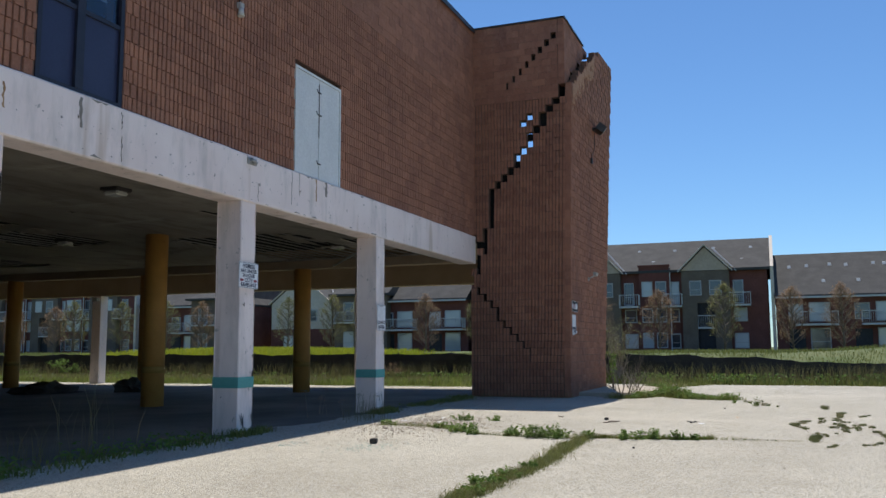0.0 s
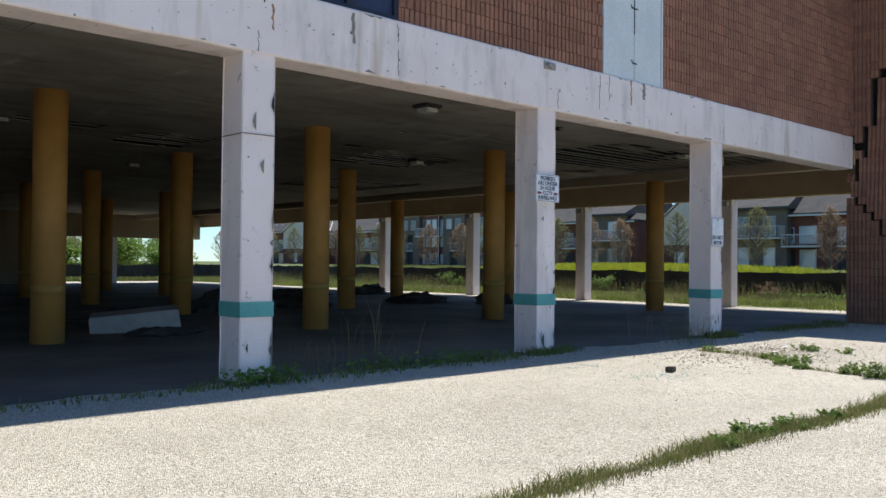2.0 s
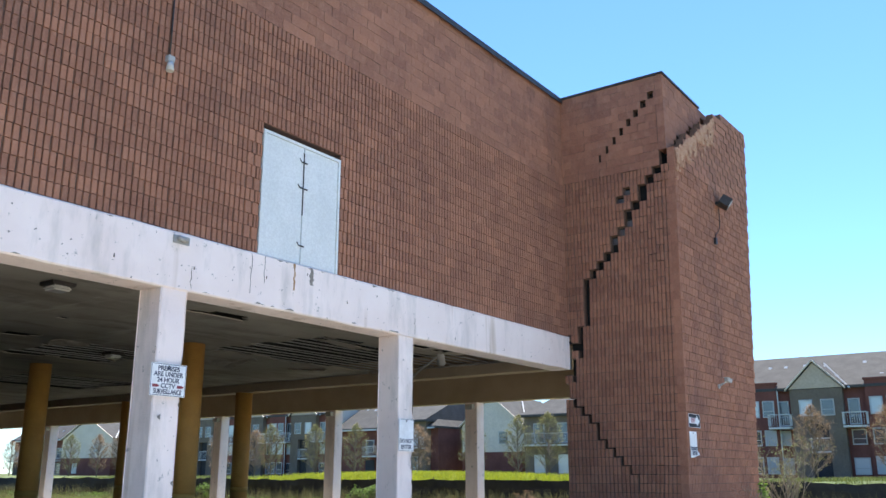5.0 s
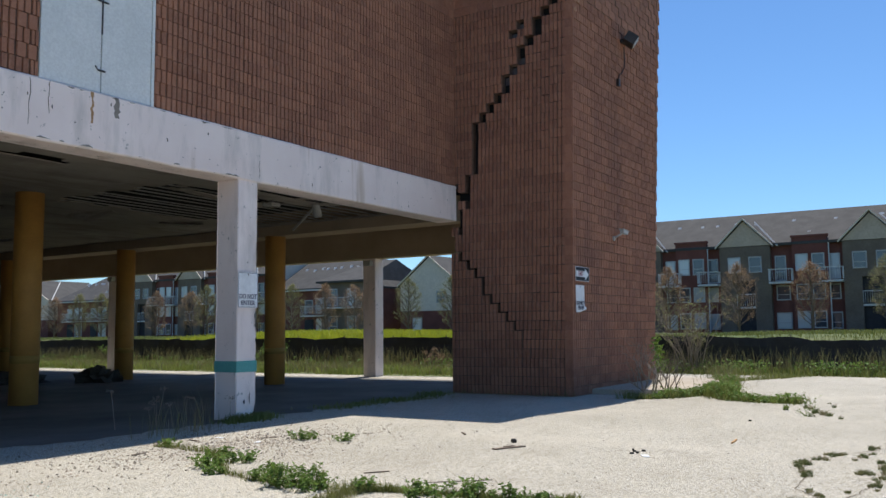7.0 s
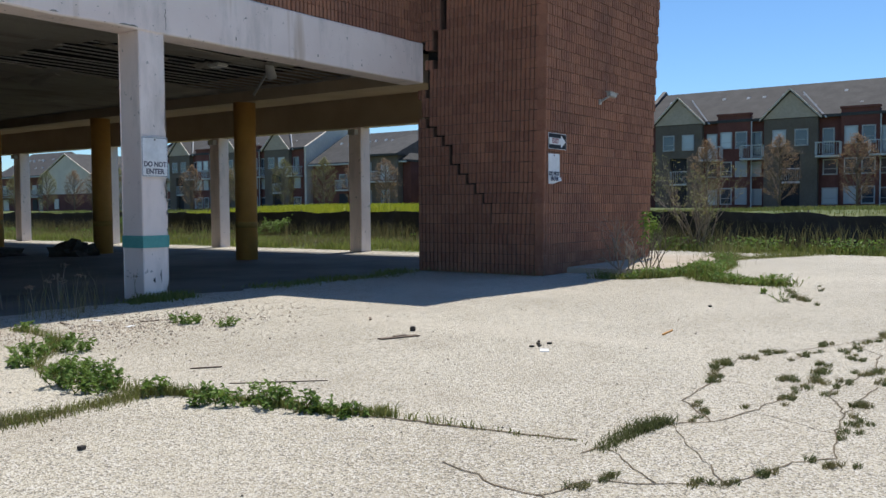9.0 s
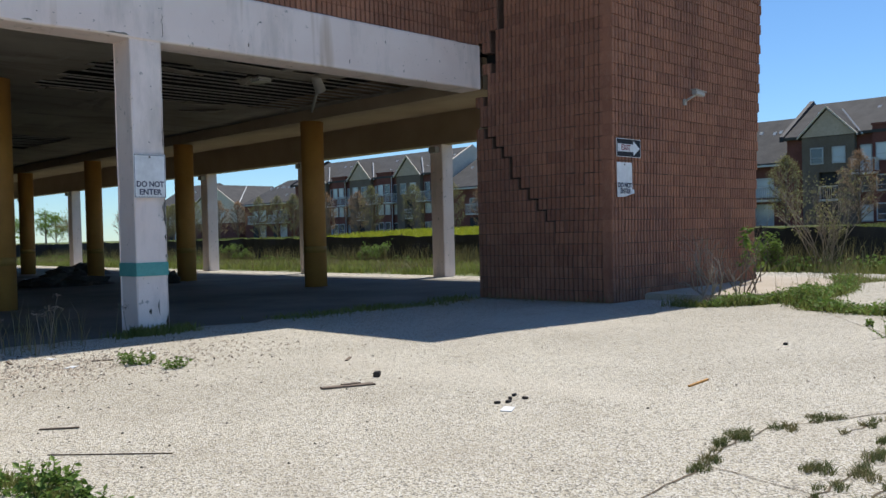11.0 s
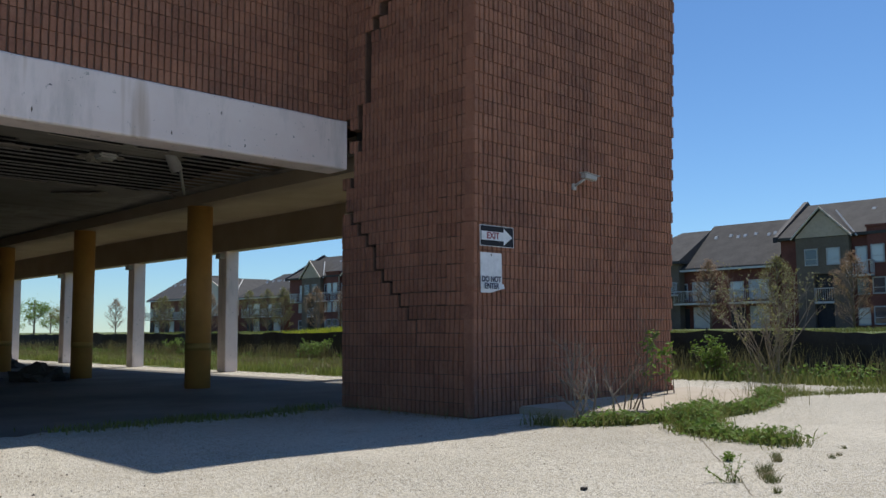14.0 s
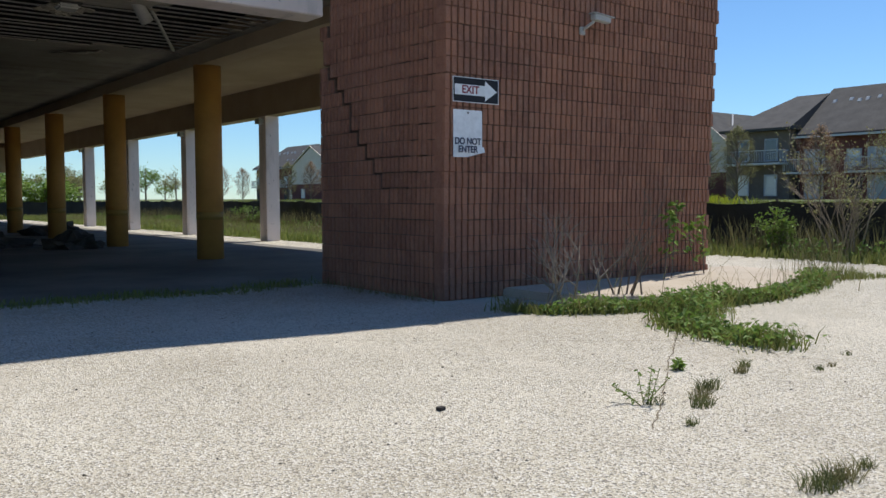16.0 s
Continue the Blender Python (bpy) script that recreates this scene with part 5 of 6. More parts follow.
def gable_front(house, y, half, z0, z1, x, deep, face):
    bm = bmesh.new()
    v = [bm.verts.new(p) for p in ((x, y - half, z0), (x, y + half, z0), (x, y, z1), (x + deep, y - half, z0), (x + deep, y + half, z0), (x + deep, y, z1))]
    for f in ((0, 1, 2), (0, 2, 5, 3), (1, 4, 5, 2), (3, 5, 4), (0, 3, 4, 1)):
        bm.faces.new([v[i] for i in f])
    bmesh.ops.recalc_face_normals(bm, faces=bm.faces)
    g = part("gable", bm, M[face], house, "pale gable")
    for name, x0, thick, mat, words in (("verge", x - 0.13, deep, "shingle", ""), ("barge_board", x - 0.25, 0.118, "siding", "pale barge boards")):
        bm = bmesh.new()
        for s in (-1, 1):
            a, b = Vector((x0, y + s * (half + 0.25), z0 - 0.15)), Vector((x0, y, z1 + 0.12))
            up = Vector((0, 0, 0.15))
            out = Vector((thick, 0, 0))
            q = [bm.verts.new(p) for p in (a, b, b + up, a + up, a + out, b + out, b + up + out, a + up + out)]
            for f in ((0, 1, 2, 3), (4, 7, 6, 5), (3, 2, 6, 7), (0, 4, 5, 1), (0, 3, 7, 4), (1, 5, 6, 2)):
                bm.faces.new([q[i] for i in f])
        bmesh.ops.recalc_face_normals(bm, faces=bm.faces)
        part(name, bm, M[mat], g, words)
    bm = bmesh.new()
    a, b = Vector((x + 0.1, y - half - 0.55, z0 - 0.1)), Vector((x + 0.1 + deep * 0.5, y - 0.55, z1 + 0.1))
    rod(bm, a, b, 0.08, 0.08, 4)
    part("valley_flashing", bm, M["white_trim"], g)


def wedge(x, y, z, house):
    """A low roof vent with a sloping lid."""
    vs = [(x - 0.2, y - 0.15, z - 0.1), (x - 0.2, y + 0.15, z - 0.1), (x + 0.14, y + 0.15, z - 0.1), (x + 0.14, y - 0.15, z - 0.1), (x - 0.02, y - 0.13, z + 0.17), (x - 0.02, y + 0.13, z + 0.17), (x + 0.12, y + 0.13, z + 0.19), (x + 0.12, y - 0.13, z + 0.19)]
    joined("roof_vent", vs, [(0, 1, 5, 4)[::-1], (1, 2, 6, 5)[::-1], (2, 3, 7, 6)[::-1], (3, 0, 4, 7)[::-1], (4, 5, 6, 7)[::-1], (0, 1, 2, 3)], M["white_trim"], house)


def vents(house, y0, y1, x0, xm, eave, ridge, n, seed):
    r = random.Random(seed)
    for i in range(n):
        y = y0 + (y1 - y0) * (i + r.uniform(0.2, 0.8)) / n
        f = r.choice((0.62, 0.66, 0.7, 0.3)) if i % 3 else 0.68
        x, z = x0 + (xm - x0) * f, eave + (ridge - eave) * f
        wedge(x, y, z, house)


def tall_block(y0, y1, gables):
    house = empty("apartment_building", (GX + 6, (y0 + y1) / 2, BASE))
    eave, ridge = 8.2, 11.7
    wall = boxes("wall", [((GX + 0.05, y0, BASE), (GX + 12, y1, eave))], M["red_brick"], house)
    roof_prism("roof", house, y0 - 0.25, y1 + 0.25, GX - 0.4, GX + 12.4, eave + 0.2, ridge, M["shingle"])
    vents(house, y0, y1, GX - 0.4, GX + 6, eave, ridge, 16, int(y0) + 50)
    bm = bmesh.new()
    prof = ((GX - 0.3, BASE), (GX + 12.3, BASE), (GX + 12.3, eave + 0.25), (GX + 6, ridge + 0.2), (GX - 0.3, eave + 0.25))
    fr, bk = [[bm.verts.new((x, y, z)) for x, z in prof] for y in (y0 - 0.55, y0 - 0.27)]
    bm.faces.new(fr)
    bm.faces.new(bk[::-1])
    for i in range(5):
        bm.faces.new((fr[i], bk[i], bk[(i + 1) % 5], fr[(i + 1) % 5]))
    bmesh.ops.recalc_face_normals(bm, faces=bm.faces)
    part("party_wall", bm, M["siding"], house, "pale siding end wall")
    bm = bmesh.new()
    for a, c in ((GX - 0.5, GX + 6), (GX + 6, GX + 12.5)):
        za, zc = (eave + 0.1, ridge + 0.15) if a < GX + 1 else (ridge + 0.15, eave + 0.1)
        q = [bm.verts.new(p) for p in ((a, y1 + 0.05, za - 0.25), (c, y1 + 0.05, zc - 0.25), (c, y1 + 0.05, zc + 0.2), (a, y1 + 0.05, za + 0.2), (a, y1 + 0.4, za - 0.25), (c, y1 + 0.4, zc - 0.25), (c, y1 + 0.4, zc + 0.2), (a, y1 + 0.4, za + 0.2))]
        for f in ((0, 3, 2, 1), (4, 5, 6, 7), (3, 7, 6, 2), (0, 1, 5, 4), (0, 4, 7, 3), (1, 2, 6, 5)):
            bm.faces.new([q[i] for i in f])
    part("end_verge", bm, M["dark_trim_shade"], house, "dark raked parapet")
    floors = ((1.35, 2.75), (3.65, 4.95), (6.0, 7.4))
    for g in gables:
        boxes("bay", [((GX - 0.5, g - 2.05, BASE), (GX + 0.04, g - 0.75, eave)), ((GX - 0.5, g + 0.75, BASE), (GX + 0.04, g + 2.05, eave)),
                      ((GX - 0.5, g - 0.75, 5.35), (GX + 0.04, g + 0.75, eave))], M["taupe_brick"], house, "taupe brick bay")
        # near-black back panel: the porch's shade is in its colour
        boxes("recess", [((GX - 0.1, g - 0.75, BASE), (GX + 0.03, g + 0.75, 5.35))], M["dark_trim_shade"], house, "porch recess with its shade painted near-black")
        apartment_balcony(house, g, 3.2, 1.5, GX - 0.02, 0.5)
        gable_front(house, g, 2.1, eave + 0.05, eave + 2.15, GX - 0.55, 3.6, "gable_siding")
        for s in (-0.85, 0.85):
            apartment_window(house, g + s, 6.0, 7.35, 1.05, GX - 0.52)
        for s in (-2.9, 2.9):
            if not y0 + 0.8 < g + s < y1 - 0.8:
                continue
            apartment_window(house, g + s * 0.95, 5.25, 7.35, 0.9, GX + 0.03, True)
            apartment_balcony(house, g + s, 5.15, 1.75)
            apartment_window(house, g + s, 3.65, 4.9, 1.1, GX + 0.03)
            apartment_window(house, g + s, 1.3, 2.65, 1.2, GX + 0.03)
        for s in (-4.52, 4.52):
            c = g + s
            if s < 0 and any(abs(c - (h + 4.52)) < 1 for h in gables) or not y0 + 1.2 < c < y1 - 1.2:
                continue
            boxes("bay", [((GX - 0.35, c - 1.35, BASE), (GX + 0.045, c + 1.35, eave + 0.55))], M["red_brick"], house, "red brick bay with flat parapet")
            boxes("bay_cornice", [((GX - 0.45, c - 1.42, eave + 0.55), (GX + 0.1, c + 1.42, eave + 0.72))], M["red_brick"], house)
            for z0, z1 in floors:
                for q in (-0.62, 0.62):
                    apartment_window(house, c + q, z0, z1, 0.98, GX - 0.37)
            bm = bmesh.new()
            rod(bm, (GX - 0.4, c - 1.45, BASE), (GX - 0.4, c - 1.45, eave), 0.05, 0.05, 6)
            part("downpipe", bm, M["white_trim"], house)
    return tagged(house, "three-storey red brick apartment block with pale gables", "building", "apartment row")


def low_block(y0, y1, seed, hip0=0.0, hip1=0.0, eave=5.9, ridge=9.7, taupe=None):
    house = empty("apartment_building", (GX + 6, (y0 + y1) / 2, BASE))
    boxes("wall", [((GX + 0.05, y0, BASE), (GX + 12, y1, eave - 0.2))], M["red_brick"], house)
    roof_prism("roof", house, y0 - 0.1, y1 + 0.1, GX - 0.6, GX + 12.6, eave, ridge, M["shingle"], hip0, hip1)
    vents(house, y0 + 1, y1 - 1, GX - 0.6, GX + 6, eave, ridge, max(4, int((y1 - y0) * 0.9)), seed)
    r = random.Random(seed)
    boxes("gutter", [((GX - 0.75, y0, eave - 0.3), (GX - 0.61, y1, eave - 0.14))], M["white_trim"], house)
    y = y0 + 1.6
    while y < y1 - 1.5:
        if taupe and taupe[0] < y < taupe[1]:
            y += 1
            continue
        apartment_window(house, y, 3.55, 5.2, 1.7, GX + 0.03, True)
        apartment_window(house, y + 1.9, 3.7, 5.1, 1.2, GX + 0.03)
        apartment_balcony(house, y + 0.3, 3.35, 3.4)
        apartment_window(house, y, 1.15, 3.0, 1.6, GX + 0.03, True)
        # no real hollow here, a near-black panel paints the recess's shade
        boxes("porch", [((GX - 0.02, y + 1.2, BASE + 0.1), (GX + 0.045, y + 2.5, 2.9))], M["dark_trim_shade"], house, "flat near-black panel painting the shade of a ground-floor recess")
        y += 5.2
    if taupe:
        a, b = taupe
        boxes("bay", [((GX - 0.9, a, BASE), (GX + 0.04, b, 7.0))], M["taupe_brick"], house, "taupe brick corner bay")
        roof_prism("bay_roof", house, a - 0.4, b + 0.4, GX - 1.5, GX + 12.0, 7.05, ridge - 0.45, M["shingle"], 0.4, 3.4)
        boxes("bay_side", [((GX + 0.05, a, BASE), (GX + 11.4, b, 7.0))], M["taupe_brick"], house)
        for q in (0.28, 0.72):
            apartment_window(house, a + (b - a) * q, 4.3, 6.2, 1.2, GX - 0.93, True)
            apartment_window(house, a + (b - a) * q, 1.4, 3.2, 1.2, GX - 0.93)
        apartment_balcony(house, (a + b) / 2, 4.15, (b - a) * 0.95, GX - 0.9)
    return tagged(house, "low red brick apartment block under a large grey roof", "building", "apartment row")


def gable_house(y0, y1, x=GX):
    house = empty("gabled_house", (x + 6, (y0 + y1) / 2, BASE))
    boxes("wall", [((x, y0, 3.6), (x + 11, y1, 6.4))], M["siding"], house, "pale siding upper wall")
    boxes("base_wall", [((x - 0.02, y0, BASE), (x + 11, y1, 3.6))], M["red_brick"], house, "red brick ground floor")
    gable_front(house, (y0 + y1) / 2, (y1 - y0) / 2, 6.4, 9.3, x - 0.03, 11, "siding")
    apartment_window(house, y0 + (y1 - y0) * 0.3, 4.4, 5.7, 1.1, x - 0.03)
    apartment_window(house, y0 + (y1 - y0) * 0.7, 1.4, 2.9, 1.2, x - 0.05)
    return tagged(house, "house with pale siding gable over red brick", "house", "gabled houses")


for house in (low_block(-34, 2.3, 61, eave=5.85, ridge=10.0),
              tall_block(2.9, 30.4, (8.1, 17.7, 26.9)),
              low_block(30.8, 39.2, 62, eave=6.4, ridge=10.7, taupe=(39.2, 45.2)),
              gable_house(47.2, 54.6, 82),
              low_block(56.4, 70.6, 63, hip0=3.5, eave=6.4, ridge=10.1, taupe=(57.4, 63.2)),
              tall_block(71.9, 99.6, (76.0, 85.0, 94.0)),
              low_block(101, 112.6, 64, hip0=2, hip1=3, eave=6.2, ridge=9.8),
              gable_house(113.2, 125.8, 79),
              low_block(126.4, 141, 65, hip0=3, hip1=0.5, eave=6.6, ridge=10.6)):
    house.matrix_basis = set_back(house.matrix_basis)


# ---------------------------------------------------------------- tree line far behind
def far_tree(x, y, h, seed):
    r = random.Random(seed)
    g = height(x, y) - 0.05
    ob = empty("far_tree", (x, y, g))
    bm = bmesh.new()
    rod(bm, (x, y, g), (x, y, g + h * 0.6), 0.16, 0.07, 6)
    tips = []
    for i in range(9):
        a = r.uniform(0, 6.28)
        branching(bm, Vector((x, y, g + h * r.uniform(0.02, 0.4))), Vector((math.cos(a), math.sin(a), r.uniform(0.4, 1.4))).normalized(), h * 0.2, 0.05, 2, tips, r, 0.7, 0.2)
    part("trunk", bm, M["twig"], ob)
    sp = [(p.x + r.gauss(0, 0.45), p.y + r.gauss(0, 0.45), p.z + r.gauss(0, 0.35), r.uniform(0.2, 0.4)) for p, d in tips for k in range(9)]
    leaves("crown", sp, M["bud_green" if seed % 3 else "sapling"], "", "", seed, ob, False)
    return tagged(ob, "distant tree with thin yellow-green spring foliage", "tree", "far trees")


for i in range(16):
    far_tree(62 + rg.uniform(-8, 30), 146 + 6.5 * i + rg.uniform(-2, 2), rg.uniform(6.0, 10.5), 300 + i)
for i in range(10):
    far_tree(30 + rg.uniform(-6, 26), 150 + 9 * i + rg.uniform(-2, 2), rg.uniform(5.5, 9.5), 330 + i)
for i in range(9):
    far_tree(14.5 + 2.4 * i + rg.uniform(-0.8, 0.8), 70 + rg.uniform(-2, 5), rg.uniform(3.0, 5.2), 360 + 3 * i)
pole = empty("utility_pole", (46, 150, 1))
bm = bmesh.new()
rod(bm, (46, 150, 0.9), (46, 150, 11.5), 0.14, 0.09, 8)
part("shaft", bm, M["twig"], pole)
bm = bmesh.new()
box(bm, (45.1, 149.95, 10.6), (46.9, 150.05, 10.75))
part("crossarm", bm, M["twig"], pole)
tagged(pole, "thin wooden utility pole far behind the lot", "pole")

# ---------------------------------------------------------------- concrete apron by the tower
outline = [(22.6, 8.5), (22.55, 7.4), (22.85, 6.7), (23.6, 6.2), (24.7, 6.1), (25.8, 6.3), (26.9, 6.65), (27.6, 7.0), (27.95, 7.5), (28.0, 8.6)]
bm = bmesh.new()
top = [bm.verts.new((x, y, 0.11)) for x, y in outline]
low = [bm.verts.new((x, y, 0.0)) for x, y in outline]
bm.faces.new(top)
for i in range(len(outline)):
    j = (i + 1) % len(outline)
    bm.faces.new((low[i], low[j], top[j], top[i]))
bmesh.ops.recalc_face_normals(bm, faces=bm.faces)
bmesh.ops.bevel(bm, geom=[e for e in bm.edges if all(v.co.z > 0.06 for v in e.verts)], offset=0.02, segments=2, affect="EDGES")
tagged(part("pavement_apron", bm, M["slab"]), "raised tan concrete apron beside the tower", "pavement", kind="structure")


def along(points, n, spread, h0, h1, z=0.0):
    """Spots scattered along a line on the ground."""
    seg = [(Vector(a), Vector(b)) for a, b in zip(points, points[1:])]
    ls = [(b - a).length for a, b in seg]
    out = []
    for _ in range(n):
        q = rg.uniform(0, sum(ls))
        for (a, b), l in zip(seg, ls):
            if q <= l:
                break
            q -= l
        p = a.lerp(b, min(1, q / l))
        k = 0.45 + 0.9 * max(0, 0.5 + noise.noise(Vector((p.x * 1.3, p.y * 1.3, 4))))
        w = 0.06 * noise.noise(Vector((p.x * 2, p.y * 2, 7)))
        out.append((p.x + rg.gauss(0, spread) + w, p.y + rg.gauss(0, spread) + w, z, rg.uniform(h0, h1) * k))
    return out


def crack(points, width, name="pavement_crack"):
    """A dark jagged line with a small lip in the paving."""
    bm = bmesh.new()
    prev = None
    pts = []
    for a, b in zip(points, points[1:]):
        n = max(2, int((Vector(b) - Vector(a)).length / 0.08))
        pts += [Vector(a).lerp(Vector(b), i / n) for i in range(n)]
    pts.append(Vector(points[-1]))
    for i, p in enumerate(pts):
        d = (pts[min(i + 1, len(pts) - 1)] - pts[max(i - 1, 0)]).normalized()
        nrm = Vector((-d.y, d.x))
        o = nrm * 0.035 * noise.noise(Vector((p.x * 9, p.y * 9, 1)))
        w = width * (0.5 + 0.9 * abs(noise.noise(Vector((p.x * 6, p.y * 6, 3)))))
        cur = [bm.verts.new((p.x + o.x + s * nrm.x * w, p.y + o.y + s * nrm.y * w, 0.004)) for s in (-1, 1)]
        if prev:
            bm.faces.new((prev[0], cur[0], cur[1], prev[1]))
        prev = cur
    bmesh.ops.recalc_face_normals(bm, faces=bm.faces)
    return tagged(part(name, bm, M["soil"]), "dark crack in the bleached asphalt", "crack", kind="structure")


SEAM_A = [(-2.0, 5.75), (2.0, 5.6), (4.2, 5.58), (5.43, 5.6), (7.45, 5.5), (9.68, 5.62), (10.8, 5.66)]
SEAM_B = [(10.8, 5.66), (10.96, 5.14), (11.08, 4.32), (11.19, 3.68), (11.28, 3.05), (11.34, 2.7), (11.39, 2.5)]
SEAM_N = [(10.8, 5.7), (10.72, 6.1), (10.76, 6.9), (10.91, 7.43), (11.5, 8.1), (11.9, 8.7), (12.03, 9.8)]
C2 = [(11.15, 2.35), (11.6, 2.26), (12.04, 2.19), (12.22, 1.99), (12.65, 1.85), (13.41, 1.76), (13.95, 1.76), (14.62, 1.85)]
C3 = [(10.4, 2.2), (10.75, 2.12), (10.88, 1.83), (11.05, 1.54), (11.3, 1.46), (11.61, 1.36), (11.82, 1.2), (12.33, 1.29), (12.87, 1.34), (13.29, 1.34), (13.9, 1.3)]
C4 = [(10.6, 2.89), (10.51, 2.63), (10.43, 2.46), (10.4, 2.2), (10.0, 1.6)]
C5 = [(12.22, 1.99), (12.7, 2.34), (13.54, 2.39), (13.91, 2.48), (14.58, 2.5), (14.91, 2.32), (15.71, 1.97), (16.55, 1.69), (17.6, 1.5)]
C6 = [(12.87, 1.34), (13.54, 1.57), (13.95, 1.51), (14.58, 1.44), (15.4, 1.5), (16.0, 1.89)]
C7 = [(14.63, 2.1), (15.08, 2.06), (15.89, 1.7), (16.5, 1.2)]
C8 = [(21.9, 5.0), (20.6, 4.1), (19.5, 3.3), (18.9, 2.9)]
C9 = [(22.0, 4.4), (21.4, 3.6), (21.9, 3.0), (23.5, 2.4), (26, 1.9)]
for line, w in ((SEAM_A, 0.03), (SEAM_B, 0.016), (SEAM_N, 0.02), (C2, 0.008), (C3, 0.007), (C4, 0.008), (C5, 0.008), (C6, 0.007), (C7, 0.006), (C8, 0.006), (C9, 0.006),
                ([(10.88, 1.83), (11.35, 2.3)], 0.005), ([(11.05, 1.54), (11.6, 1.9), (12.04, 2.19)], 0.005), ([(12.33, 1.29), (12.65, 1.85)], 0.005), ([(13.41, 1.76), (13.54, 2.39)], 0.005), ([(22.0, 4.2), (19.0, 6.6)], 0.005)):
    crack(line, w)

label = "grass tufts growing from a seam in the asphalt"
blades("seam_grass", along(SEAM_A, 11000, 0.075, 0.015, 0.09) + along(SEAM_A[2:], 2600, 0.085, 0.02, 0.1), M["grass"], label, "grass", 0.0028, 1.1, 41)
blades("seam_grass", along(SEAM_A, 7000, 0.085, 0.012, 0.09), M["grass_dry"], "dry grass growing from a seam in the asphalt", "grass", 0.003, 0.7, 42)
blades("seam_grass", along(SEAM_B[:4], 2600, 0.035, 0.02, 0.09) + along(SEAM_B[3:], 160, 0.02, 0.02, 0.05), M["grass"], label, "grass", 0.0035, 0.7, 43)
blades("seam_grass", along(SEAM_N, 1300, 0.04, 0.03, 0.1), M["grass"], label, "grass", 0.0035, 0.7, 44)


def weed(x, y, w, h, n, seed, size=0.05, mat="weed", label="low leafy weed growing through the asphalt"):
    """A leafy weed: stems with leaves up their length."""
    r = random.Random(seed)
    ob = empty("weed_clump", (x, y, 0))
    bm = bmesh.new()
    spots = []
    for i in range(n):
        a = r.uniform(0, 6.28)
        q = w * r.random() ** 0.5
        base = Vector((x + q * math.cos(a), y + q * math.sin(a), 0))
        tip = base + Vector((r.gauss(0, 0.25) * h, r.gauss(0, 0.25) * h, h * r.uniform(0.5, 1.0) * (1 - 0.4 * q / w)))
        rod(bm, base, tip, 0.004, 0.002, 4, 0, False)
        for k in range(15):
            p = base.lerp(tip, r.uniform(0.1, 1.0))
            spots.append((p.x, p.y, p.z, size * r.uniform(0.5, 1.2)))
    part("stalk", bm, M["grass"], ob)
    leaves("foliage", spots, M[mat], "", "", seed, ob, False)
    return tagged(ob, label, "weed", "weeds in the asphalt")


for i, (x, y, w, h, n) in enumerate(((10.65, 6.12, 0.2, 0.28, 40), (10.62, 6.4, 0.15, 0.3, 26), (11.16, 7.92, 0.15, 0.22, 22), (10.84, 7.5, 0.1, 0.13, 12), (10.75, 5.6, 0.1, 0.24, 9), (10.8, 5.0, 0.16, 0.22, 18),
                                      (11.0, 4.65, 0.16, 0.22, 20), (11.06, 4.3, 0.14, 0.18, 14), (11.1, 4.0, 0.1, 0.15, 10), (5.3, 5.6, 0.14, 0.13, 16), (5.9, 5.66, 0.16, 0.14, 20), (6.5, 5.62, 0.14, 0.12, 14), (7.2, 5.52, 0.12, 0.12, 10), (10.9, 6.85, 0.16, 0.2, 22), (11.55, 7.85, 0.16, 0.16, 18), (11.8, 8.4, 0.15, 0.14, 14), (13.45, 8.62, 0.18, 0.2, 18), (13.55, 8.0, 0.1, 0.16, 9), (12.1, 9.6, 0.15, 0.15, 10))):
    weed(x, y, w, h, n, 70 + i)


def tuft(x, y, r0, n, h, dry, seed):
    out = []
    h *= 0.8
    for _ in range(n):
        a, q = rg.uniform(0, 6.28), 0.85 * r0 * rg.random() ** 0.6
        out.append((x + 1.6 * q * math.cos(a), y + q * math.sin(a), 0, h * rg.uniform(0.5, 1.1)))
    return blades("grass_tuft", out, M["grass_dry" if dry else "tuft"], "small grass tuft in a pavement crack", "grass tuft", 0.0028, 1.3, seed)


